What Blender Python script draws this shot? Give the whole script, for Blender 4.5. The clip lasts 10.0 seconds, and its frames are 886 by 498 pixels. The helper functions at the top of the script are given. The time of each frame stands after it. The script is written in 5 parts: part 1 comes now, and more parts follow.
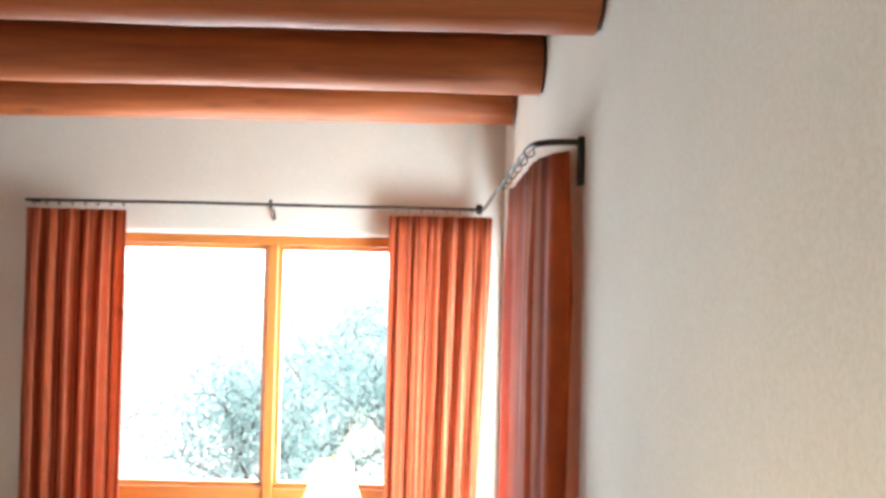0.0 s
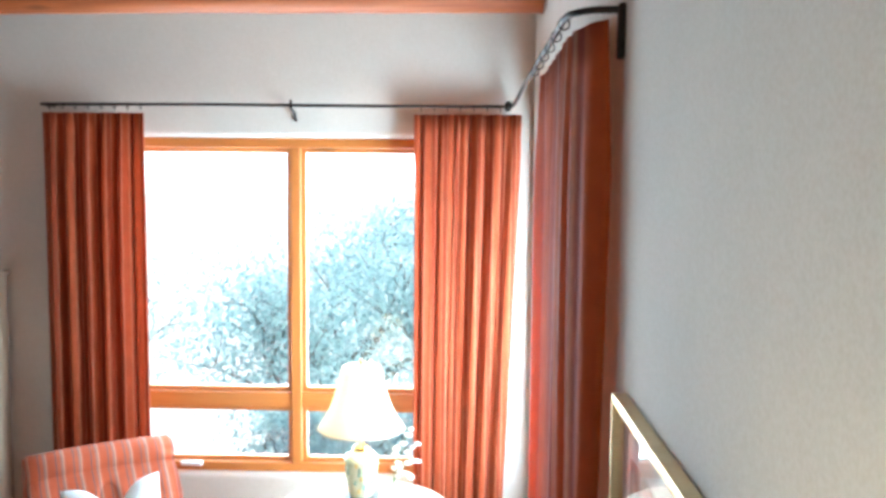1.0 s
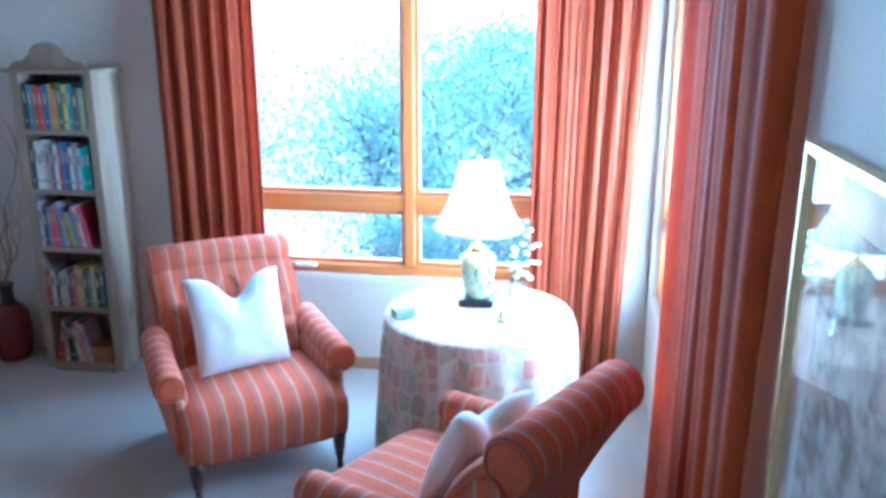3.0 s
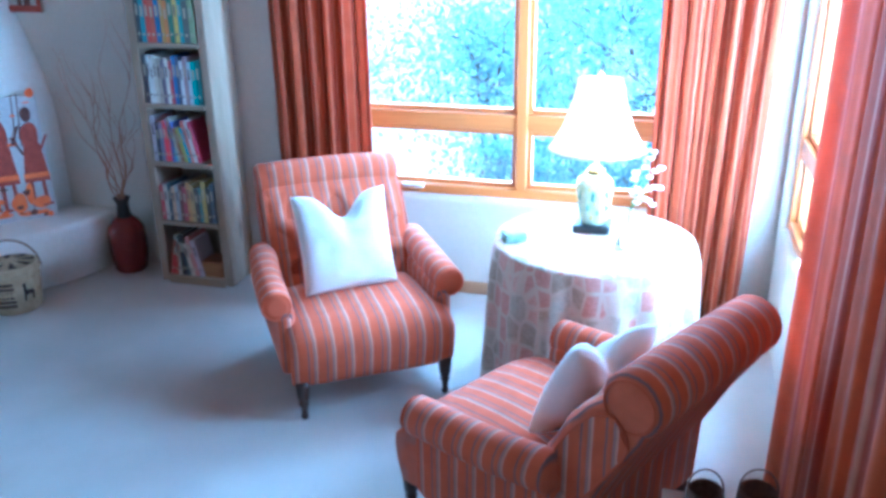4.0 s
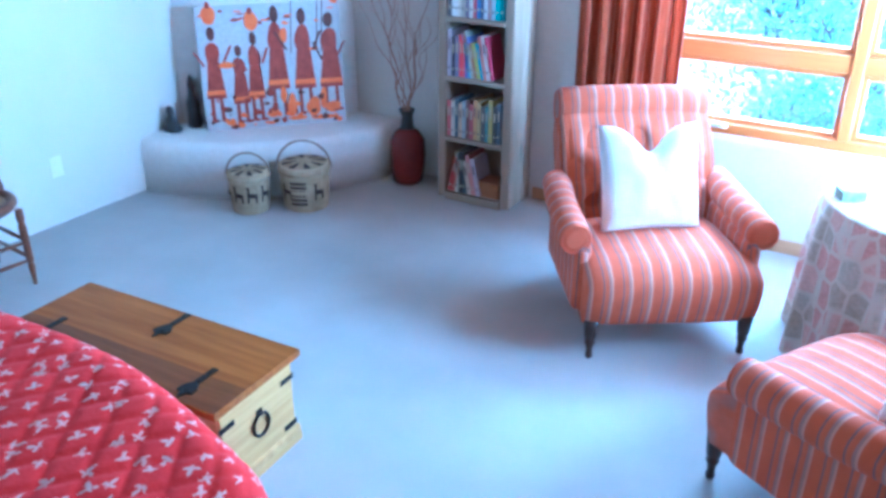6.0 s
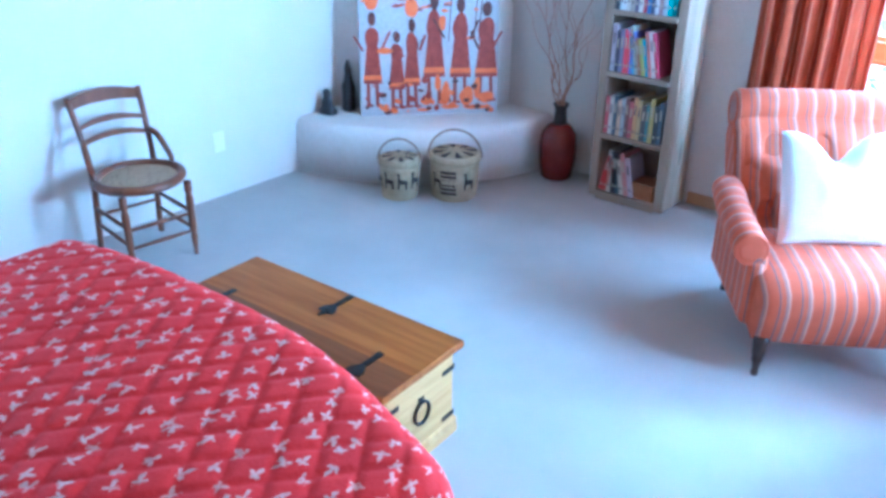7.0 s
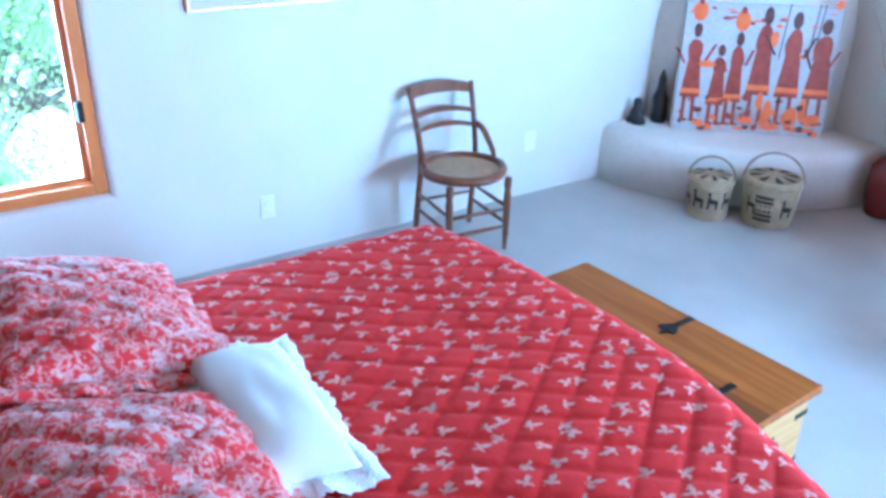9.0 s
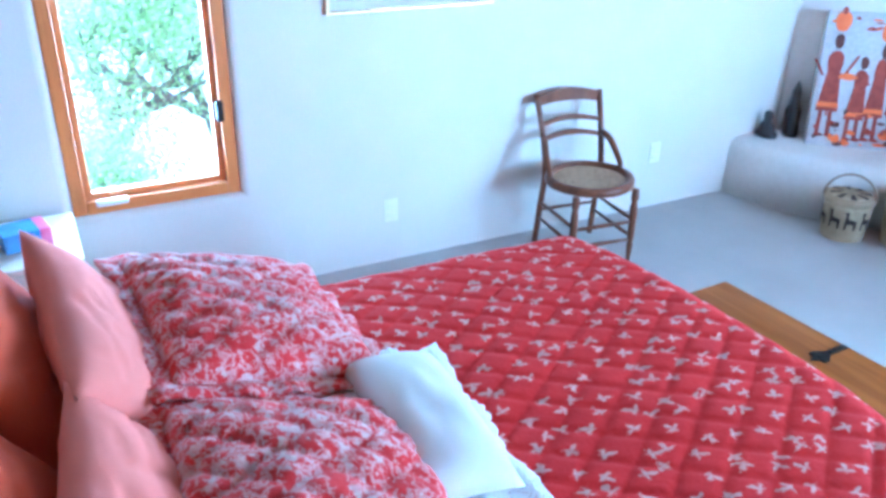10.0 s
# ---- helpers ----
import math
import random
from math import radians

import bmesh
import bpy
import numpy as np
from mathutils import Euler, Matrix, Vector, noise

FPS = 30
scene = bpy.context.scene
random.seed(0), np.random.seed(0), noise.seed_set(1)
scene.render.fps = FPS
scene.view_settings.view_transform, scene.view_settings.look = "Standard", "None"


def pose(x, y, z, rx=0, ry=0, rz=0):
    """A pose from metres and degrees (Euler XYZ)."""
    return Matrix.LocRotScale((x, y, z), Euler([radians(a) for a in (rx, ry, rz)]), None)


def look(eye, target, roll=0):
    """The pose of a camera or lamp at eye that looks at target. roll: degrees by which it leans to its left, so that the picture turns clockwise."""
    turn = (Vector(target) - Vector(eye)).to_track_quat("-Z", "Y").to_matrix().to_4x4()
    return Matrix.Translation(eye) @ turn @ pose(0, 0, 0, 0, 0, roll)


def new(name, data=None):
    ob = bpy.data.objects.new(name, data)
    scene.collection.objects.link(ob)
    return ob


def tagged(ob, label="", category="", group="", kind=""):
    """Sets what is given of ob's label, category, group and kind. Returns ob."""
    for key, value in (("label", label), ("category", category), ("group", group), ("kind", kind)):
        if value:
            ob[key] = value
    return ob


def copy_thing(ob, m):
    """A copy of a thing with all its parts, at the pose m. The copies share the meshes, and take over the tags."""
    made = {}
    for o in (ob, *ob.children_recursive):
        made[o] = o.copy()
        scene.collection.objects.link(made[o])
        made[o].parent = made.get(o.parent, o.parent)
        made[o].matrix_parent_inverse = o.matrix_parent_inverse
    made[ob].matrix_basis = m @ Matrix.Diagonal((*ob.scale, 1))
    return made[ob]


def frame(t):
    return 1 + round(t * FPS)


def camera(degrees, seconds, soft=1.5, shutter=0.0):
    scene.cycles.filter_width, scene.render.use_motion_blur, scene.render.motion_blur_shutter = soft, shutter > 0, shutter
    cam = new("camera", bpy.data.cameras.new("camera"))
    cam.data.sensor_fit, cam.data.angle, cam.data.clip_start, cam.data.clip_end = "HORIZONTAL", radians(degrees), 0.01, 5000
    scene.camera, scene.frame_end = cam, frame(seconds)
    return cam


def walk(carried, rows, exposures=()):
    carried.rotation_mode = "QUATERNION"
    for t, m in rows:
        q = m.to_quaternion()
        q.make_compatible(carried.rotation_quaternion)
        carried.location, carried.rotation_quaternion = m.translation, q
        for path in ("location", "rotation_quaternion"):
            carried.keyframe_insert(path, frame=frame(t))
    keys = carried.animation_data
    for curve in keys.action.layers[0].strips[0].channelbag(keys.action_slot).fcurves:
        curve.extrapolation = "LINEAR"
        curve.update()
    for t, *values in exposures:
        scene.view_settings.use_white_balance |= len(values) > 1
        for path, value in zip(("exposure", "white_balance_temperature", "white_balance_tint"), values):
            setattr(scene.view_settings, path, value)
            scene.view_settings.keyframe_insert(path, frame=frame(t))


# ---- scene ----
cam = camera(56.4, 10.0, soft=3.4)
ROWS = [
    (0.0, look((1.047, 0.938, 2.366), (1.053, 2.937, 2.411), 1.3)),
    (0.5, look((1.058, 1.021, 2.329), (1.031, 3.02, 2.271), 0.7)),
    (1.0, look((1.05, 1.088, 2.295), (0.991, 3.08, 2.131), 0.5)),
    (1.5, look((1.009, 1.131, 2.239), (0.923, 3.111, 1.975), 0.4)),
    (2.0, look((0.963, 1.154, 2.173), (0.841, 3.119, 1.817), 0.6)),
    (2.5, look((0.939, 1.206, 2.106), (0.752, 3.146, 1.656), 0.5)),
    (4.0, look((0.85, 1.436, 1.982), (0.34, 3.233, 1.266), -0.7)),
    (4.5, look((0.746, 1.468, 1.965), (0.13, 3.206, 1.189), -0.6)),
    (5.0, look((0.633, 1.471, 1.95), (-0.09, 3.146, 1.131), -0.3)),
    (5.5, look((0.53, 1.454, 1.94), (-0.302, 3.062, 1.091), -0.1)),
    (7.0, look((0.206, 1.353, 1.887), (-0.941, 2.735, 1.008), 0.8)),
    (7.5, look((0.105, 1.283, 1.882), (-1.137, 2.58, 1.001), 1.1)),
    (8.0, look((0.021, 1.181, 1.883), (-1.309, 2.387, 1.003), 1.6)),
    (8.5, look((-0.057, 1.1, 1.89), (-1.473, 2.202, 1.007), 1.5)),
    (9.0, look((-0.141, 1.034, 1.884), (-1.631, 2.035, 1.002), 1.3)),
    (9.5, look((-0.217, 0.972, 1.873), (-1.768, 1.88, 0.994), 1.2)),
    (10.0, look((-0.281, 0.906, 1.867), (-1.879, 1.734, 0.994), 0.9)),
]
EXPOSURES = [(0.0, 1.45, 6200, 5), (1.0, 1.15, 5450, 0), (2.0, 1.08, 4500, -6), (2.5, 1.12, 4100, -7), (4.0, 1.55, 3620, -7), (5.5, 2.04, 3460, -6), (7.5, 2.34, 3680, -5), (8.5, 2.38, 3820, -4), (10.0, 2.34, 3820, -4)]
walk(cam, ROWS, EXPOSURES)

# ---- light ----
SUN_AZ, SUN_EL = 168.0, 56.0          # where the sun stands: degrees clockwise from +y, and height
world = bpy.data.worlds.new("sky")
scene.world = world
world.use_nodes = True
wn = world.node_tree.nodes
sky = wn.new("ShaderNodeTexSky")
sky.sky_type, sky.sun_disc = "NISHITA", False
sky.dust_density = 0.5
sky.sun_elevation, sky.sun_rotation = radians(SUN_EL), radians(SUN_AZ)
world.node_tree.links.new(sky.outputs[0], wn["Background"].inputs[0])
wn["Background"].inputs[1].default_value = 0.15


def lamp(name, kind, energy, m, color=(1, 1, 1), **more):
    data = bpy.data.lights.new(name, kind)
    data.energy, data.color = energy, color
    for key, value in more.items():
        if key == "size": data.size = value
        if key == "size_y": data.size_y = value
        if key == "angle": data.angle = value
        if key == "radius": data.shadow_soft_size = value
    if kind == "AREA" and "size_y" in more: data.shape = "RECTANGLE"
    ob = new(name, data)
    ob.matrix_world = m
    return ob


sa, se = radians(SUN_AZ), radians(SUN_EL)
sun_way = Vector((math.sin(sa) * math.cos(se), math.cos(sa) * math.cos(se), math.sin(se)))
lamp("sun", "SUN", 4.5, look(sun_way * 20, (0, 0, 0)), (1, 0.93, 0.82), angle=radians(0.5))
lamp("window_light_north", "AREA", 80, pose(0.1, 5.95, 1.55, -90, 0, 0), (0.84, 0.94, 1), size=2.0, size_y=1.8)
lamp("window_light_east", "AREA", 98, pose(1.68, 4.70, 1.35, 0, 90, 0) @ pose(0, 0, 0, 0, 0, 90), (0.84, 0.94, 1), size=1.3, size_y=1.5)
lamp("window_light_west", "AREA", 13, pose(-3.93, 1.35, 1.0, 0, -90, 0) @ pose(0, 0, 0, 0, 0, 90), (0.84, 0.95, 1), size=0.6, size_y=0.9)


# ---- materials ----
class Mat:
    """A node material: m.n(type, inputs) makes a node, m.link joins."""

    def __init__(self, name, rough=0.6, metal=0.0, spec=0.5):
        self.m = bpy.data.materials.new(name)
        self.m.use_nodes = True
        self.t = self.m.node_tree
        self.b = self.t.nodes["Principled BSDF"]
        self.b.inputs["Roughness"].default_value = rough
        self.b.inputs["Metallic"].default_value = metal
        self.b.inputs["Specular IOR Level"].default_value = spec
        self.co = self.n("ShaderNodeTexCoord").outputs["Object"]

    def n(self, kind, **inputs):
        node = self.t.nodes.new(kind)
        for key, value in inputs.items():
            key = key.replace("_", " ")
            if hasattr(value, "is_linked"):
                self.t.links.new(value, node.inputs[key])
            else:
                node.inputs[key].default_value = value
        return node

    def link(self, a, b):
        self.t.links.new(a, b)

    def noise(self, scale, detail=4, co=None, rough=0.55):
        return self.n("ShaderNodeTexNoise", Vector=co or self.co, Scale=scale, Detail=detail, Roughness=rough).outputs["Fac"]

    def stretch(self, x, y, z):
        return self.n("ShaderNodeMapping", Vector=self.co, Scale=(x, y, z)).outputs[0]

    def ramp(self, fac, stops, constant=False):
        node = self.n("ShaderNodeValToRGB", Fac=fac)
        e = node.color_ramp.elements
        if constant: node.color_ramp.interpolation = "CONSTANT"
        while len(e) < len(stops): e.new(0.5)
        for i, (p, c) in enumerate(stops):
            e[i].position = p
            e[i].color = (*c, 1)
        return node.outputs["Color"]

    def mix(self, fac, a, b, how="MIX"):
        node = self.t.nodes.new("ShaderNodeMix")
        node.data_type, node.blend_type = "RGBA", how
        for value, sock in ((fac, node.inputs[0]), (a, node.inputs[6]), (b, node.inputs[7])):
            if hasattr(value, "is_linked"): self.link(value, sock)
            else: sock.default_value = value if isinstance(value, float) else (*value, 1)
        return node.outputs[2]

    def math(self, how, a, b=0.0):
        node = self.t.nodes.new("ShaderNodeMath")
        node.operation = how
        for value, sock in ((a, node.inputs[0]), (b, node.inputs[1])):
            if hasattr(value, "is_linked"): self.link(value, sock)
            else: sock.default_value = value
        return node.outputs[0]

    def axis(self, k):
        return self.n("ShaderNodeSeparateXYZ", Vector=self.co).outputs[k]

    def color(self, c):
        if hasattr(c, "is_linked"): self.link(c, self.b.inputs["Base Color"])
        else: self.b.inputs["Base Color"].default_value = (*c, 1)
        return self

    def bump(self, fac, strength=0.3, distance=0.01):
        node = self.n("ShaderNodeBump", Height=fac, Strength=strength, Distance=distance)
        self.link(node.outputs[0], self.b.inputs["Normal"])
        return self


def mottled(name, a, b, scale, rough=0.6, bump=0.2, dist=0.004, fine=None, metal=0.0, spec=0.5):
    """Two colours mixed by coarse noise, with a fine grain of relief."""
    m = Mat(name, rough, metal, spec)
    coarse, grain = m.noise(scale, 5), m.noise(fine or scale * 12, 3)
    m.color(m.mix(0.18, m.ramp(coarse, [(0.3, a), (0.7, b)]), m.ramp(grain, [(0.3, (0.2, 0.2, 0.2)), (0.7, (0.8, 0.8, 0.8))]), "OVERLAY"))
    m.bump(m.math("ADD", m.math("MULTIPLY", coarse, 0.4), grain), bump, dist)
    return m.m


def wooden(name, dark, light, along=0, rough=0.4, scale=1.0, spec=0.5):
    """Wood with its grain along one axis: rings, streaks and a few darker knots."""
    m = Mat(name, rough, 0, spec)
    s = [14 * scale, 14 * scale, 14 * scale]
    s[along] = 0.9 * scale
    co = m.stretch(*s)
    streak = m.noise(1.6, 6, co, 0.65)
    s2 = [5 * scale, 5 * scale, 5 * scale]
    s2[along] = 1.6 * scale
    knots = m.n("ShaderNodeTexVoronoi", Vector=m.stretch(*s2), Scale=1.0).outputs["Distance"]
    c = m.ramp(streak, [(0.28, dark), (0.72, light)])
    c = m.mix(m.ramp(knots, [(0.04, (0.75, 0.75, 0.75)), (0.16, (0, 0, 0))]), c, tuple(v * 0.35 for v in dark))
    m.color(c)
    m.link(m.ramp(streak, [(0.2, (rough + 0.12,) * 3), (0.8, (max(rough - 0.1, 0.05),) * 3)]), m.b.inputs["Roughness"])
    m.bump(streak, 0.15, 0.002)
    return m.m


def striped(name, axis, period, stops, rough=0.85, weave=900, wobble=0.004, glow=0.0):
    """Woven cloth with stripes across one axis."""
    m = Mat(name, rough, 0, 0.25)
    m.b.inputs["Sheen Weight"].default_value = 0.06
    w = m.math("MULTIPLY", m.math("SUBTRACT", m.noise(9, 2), 0.5), wobble * 2)
    f = m.math("FRACT", m.math("DIVIDE", m.math("ADD", m.math("ADD", m.axis(axis), 20.0), w), period))
    c = m.ramp(f, stops)
    soft = m.noise(14, 4)
    c = m.mix(0.35, c, m.ramp(soft, [(0.3, (0.35, 0.35, 0.35)), (0.7, (0.65, 0.65, 0.65))]), "OVERLAY")
    m.color(c)
    m.bump(m.math("ADD", m.noise(weave, 2), m.math("MULTIPLY", soft, 1.5)), 0.35, 0.003)
    if glow:
        thin = m.n("ShaderNodeBsdfTranslucent", Color=c)
        mixer = m.t.nodes.new("ShaderNodeMixShader")
        mixer.inputs[0].default_value = glow
        m.link(m.b.outputs[0], mixer.inputs[1])
        m.link(thin.outputs[0], mixer.inputs[2])
        m.link(mixer.outputs[0], m.t.nodes["Material Output"].inputs[0])
    return m.m


def plain_cloth(name, color, rough=0.9, crease=6.0, relief=0.012):
    m = Mat(name, rough, 0, 0.2)
    m.b.inputs["Sheen Weight"].default_value = 0.05
    a = m.noise(crease, 5)
    m.color(m.mix(0.25, color, m.ramp(a, [(0.3, (0.38, 0.38, 0.38)), (0.7, (0.62, 0.62, 0.62))]), "OVERLAY"))
    m.bump(m.math("ADD", a, m.math("MULTIPLY", m.noise(600, 2), 0.3)), 0.4, relief)
    return m.m


PLASTER = mottled("plaster", (0.62, 0.59, 0.53), (0.68, 0.65, 0.59), 1.3, 0.85, 0.04, 0.002, 160, spec=0.25)
PLASTER_HEARTH = mottled("hearth plaster", (0.74, 0.72, 0.68), (0.80, 0.78, 0.74), 1.6, 0.8, 0.3, 0.005, 30, spec=0.25)
CEILING = wooden("ceiling boards", (0.15, 0.06, 0.022), (0.26, 0.115, 0.04), 1, 0.5)
LOG = wooden("peeled log", (0.19, 0.042, 0.008), (0.38, 0.105, 0.022), 0, 0.62, 1.2)
FRAME_WOOD = wooden("window fir", (0.46, 0.15, 0.03), (0.64, 0.25, 0.06), 2, 0.35)
FRAME_WOOD_X = wooden("window fir rail", (0.46, 0.15, 0.03), (0.64, 0.25, 0.06), 0, 0.35)
CARPET = mottled("carpet", (0.50, 0.485, 0.46), (0.58, 0.565, 0.54), 2.2, 0.95, 0.8, 0.008, 240, spec=0.1)
IRON = mottled("black iron", (0.018, 0.016, 0.015), (0.04, 0.035, 0.03), 30, 0.45, 0.3, 0.001, metal=0.8)
WHITE_METAL = mottled("white enamel", (0.75, 0.76, 0.76), (0.8, 0.8, 0.8), 12, 0.35, 0.05)
BASEBOARD = wooden("baseboard oak", (0.35, 0.2, 0.1), (0.5, 0.32, 0.17), 0, 0.45)
OUTLET = mottled("ivory plastic", (0.74, 0.72, 0.66), (0.78, 0.76, 0.70), 20, 0.4, 0.03)


def glass_material(name, tint=(1, 1, 1), rough=0.0):
    m = Mat(name, rough)
    t = m.t
    glossy = m.n("ShaderNodeBsdfGlossy", Roughness=rough)
    clear = m.n("ShaderNodeBsdfTransparent", Color=(*tint, 1))
    edge = m.n("ShaderNodeLayerWeight", Blend=0.5)
    fres = m.math("ADD", m.math("MULTIPLY", m.math("POWER", edge.outputs["Facing"], 5.0), 0.5), 0.035)
    mixer = t.nodes.new("ShaderNodeMixShader")
    m.link(fres, mixer.inputs[0])
    m.link(clear.outputs[0], mixer.inputs[1])
    m.link(glossy.outputs[0], mixer.inputs[2])
    m.link(mixer.outputs[0], t.nodes["Material Output"].inputs[0])
    return m.m


PANE = glass_material("window glass")
CURTAIN_STOPS = [(0.0, (0.42, 0.085, 0.028)), (0.2, (0.46, 0.10, 0.034)), (0.26, (0.50, 0.165, 0.08)), (0.32, (0.50, 0.165, 0.08)), (0.38, (0.33, 0.056, 0.021)),
                 (0.62, (0.37, 0.068, 0.025)), (0.68, (0.53, 0.20, 0.11)), (0.71, (0.53, 0.20, 0.11)), (0.76, (0.42, 0.085, 0.028)), (1.0, (0.42, 0.085, 0.028))]
CURTAIN_X = striped("curtain silk", 0, 0.062, CURTAIN_STOPS, 0.75, 700, glow=0.4)
CURTAIN_Y = striped("curtain silk east", 1, 0.36, [(0.0, (0.46, 0.095, 0.022)), (0.30, (0.48, 0.10, 0.024)), (0.34, (0.30, 0.05, 0.02)), (0.42, (0.34, 0.06, 0.024)), (0.45, (0.50, 0.19, 0.09)),
                                                         (0.48, (0.52, 0.22, 0.12)), (0.52, (0.36, 0.07, 0.025)), (0.72, (0.48, 0.10, 0.024)), (0.76, (0.50, 0.20, 0.11)), (0.79, (0.38, 0.075, 0.025)), (1.0, (0.46, 0.095, 0.022))], 0.75, 700, glow=0.4)
CHAIR_STOPS = [(0.0, (0.50, 0.11, 0.045)), (0.24, (0.50, 0.11, 0.045)), (0.27, (0.20, 0.12, 0.11)), (0.32, (0.20, 0.12, 0.11)), (0.36, (0.52, 0.13, 0.06)), (0.54, (0.48, 0.115, 0.05)),
               (0.58, (0.32, 0.18, 0.15)), (0.66, (0.33, 0.19, 0.16)), (0.70, (0.55, 0.28, 0.20)), (0.76, (0.57, 0.30, 0.22)), (0.80, (0.50, 0.11, 0.045)), (1.0, (0.50, 0.11, 0.045))]
CHAIR_PLAIN = plain_cloth("terracotta cloth", (0.48, 0.105, 0.045))
CHAIR_X = striped("chair cloth", 0, 0.08, CHAIR_STOPS, 0.9)
CHAIR_Y = striped("chair cloth across", 1, 0.08, CHAIR_STOPS, 0.9)
DARK_WOOD = wooden("dark turned wood", (0.025, 0.012, 0.008), (0.07, 0.03, 0.018), 2, 0.3)
WHITE_CLOTH = plain_cloth("white cotton", (0.78, 0.79, 0.78))
BOOKCASE_WOOD = wooden("weathered pine", (0.25, 0.185, 0.125), (0.36, 0.28, 0.20), 2, 0.65)
BOOKCASE_SHELF = wooden("weathered pine shelf", (0.25, 0.185, 0.125), (0.36, 0.28, 0.20), 0, 0.65)


# ---- building ----
def thing(name, label, category, m=None, group="", kind=""):
    ob = tagged(new(name), label, category, group, kind)
    ob.empty_display_size = 0.1
    if m is not None: ob.matrix_world = m
    return ob


def mesh(name, bm, mat, smooth=False):
    me = bpy.data.meshes.new(name)
    bmesh.ops.recalc_face_normals(bm, faces=bm.faces[:])
    bm.to_mesh(me)
    bm.free()
    if smooth: me.polygons.foreach_set("use_smooth", [True] * len(me.polygons))
    for one in mat if isinstance(mat, (list, tuple)) else (mat,): me.materials.append(one)
    return me


def part(name, bm, mat, parent=None, label="", smooth=False):
    ob = new(name, mesh(name, bm, mat, smooth))
    ob.parent = parent
    return tagged(ob, label)


def setting(name, bm, mat, label, category, smooth=False):
    return tagged(part(name, bm, mat, None, "", smooth), label, category, "", "structure")


def solo(name, bm, mat, label, category, smooth=False, group="", kind=""):
    return tagged(part(name, bm, mat, None, "", smooth), label, category, group, kind)


def join(bm, other, m=None, index=0):
    """Moves the geometry of other into bm."""
    if m is not None: bmesh.ops.transform(other, matrix=m, verts=other.verts[:])
    seen = {v: bm.verts.new(v.co) for v in other.verts}
    for f in other.faces:
        g = bm.faces.new([seen[v] for v in f.verts])
        g.material_index = index
        g.smooth = f.smooth
    other.free()
    return bm


def rbox(size, centre=(0, 0, 0), bevel=0.0, segments=2, m=None, bm=None, index=0):
    one = bmesh.new()
    bmesh.ops.create_cube(one, size=1)
    bmesh.ops.scale(one, vec=size, verts=one.verts[:])
    if bevel: bmesh.ops.bevel(one, geom=one.edges[:], offset=min(bevel, min(size) * 0.49), segments=segments, profile=0.5, affect="EDGES")
    bmesh.ops.translate(one, vec=centre, verts=one.verts[:])
    return join(bm if bm is not None else bmesh.new(), one, m, index)


def span(x0, x1, y0, y1, z0, z1, bevel=0.0, segments=2, bm=None, index=0):
    return rbox((x1 - x0, y1 - y0, z1 - z0), ((x0 + x1) / 2, (y0 + y1) / 2, (z0 + z1) / 2), bevel, segments, None, bm, index)


def lathe(profile, segments=24, bm=None, m=None, wave=None, index=0):
    """Turns a profile of (radius, height) round z; closed where the radius is 0."""
    one = bmesh.new()
    rings = []
    for r, z in profile:
        if r < 1e-6:
            rings.append([one.verts.new((0, 0, z))])
            continue
        ring = []
        for k in range(segments):
            a = 2 * math.pi * k / segments
            q = r * (wave(a, z) if wave else 1)
            ring.append(one.verts.new((q * math.cos(a), q * math.sin(a), z)))
        rings.append(ring)
    for a, b in zip(rings, rings[1:]):
        for k in range(segments):
            j = (k + 1) % segments
            q = [a[k % len(a)], a[j % len(a)], b[j % len(b)], b[k % len(b)]]
            q = list(dict.fromkeys(q))
            if len(q) > 2: one.faces.new(q)
    for ring in (rings[0], rings[-1]):
        if len(ring) > 2: one.faces.new(ring)
    return join(bm if bm is not None else bmesh.new(), one, m, index)


def tube(points, radius, segments=10, bm=None, m=None, index=0, closed=False):
    """A round bar along points; radius is a number or a list of one a point."""
    one = bmesh.new()
    pts = [Vector(p) for p in points]
    rad = radius if isinstance(radius, (list, tuple)) else [radius] * len(pts)
    rings, side = [], None
    for i, p in enumerate(pts):
        if closed: way = pts[(i + 1) % len(pts)] - pts[i - 1]
        else: way = pts[min(i + 1, len(pts) - 1)] - pts[max(i - 1, 0)]
        way.normalize()
        if side is None: side = way.orthogonal().normalized()
        side = (side - way * side.dot(way)).normalized()
        up = way.cross(side)
        rings.append([one.verts.new(p + rad[i] * (math.cos(a) * side + math.sin(a) * up)) for a in (2 * math.pi * k / segments for k in range(segments))])
    pairs = list(zip(rings, rings[1:])) + ([(rings[-1], rings[0])] if closed else [])
    for a, b in pairs:
        for k in range(segments):
            j = (k + 1) % segments
            one.faces.new((a[k], a[j], b[j], b[k]))
    if not closed:
        one.faces.new(rings[0])
        one.faces.new(rings[-1])
    return join(bm if bm is not None else bmesh.new(), one, m, index)


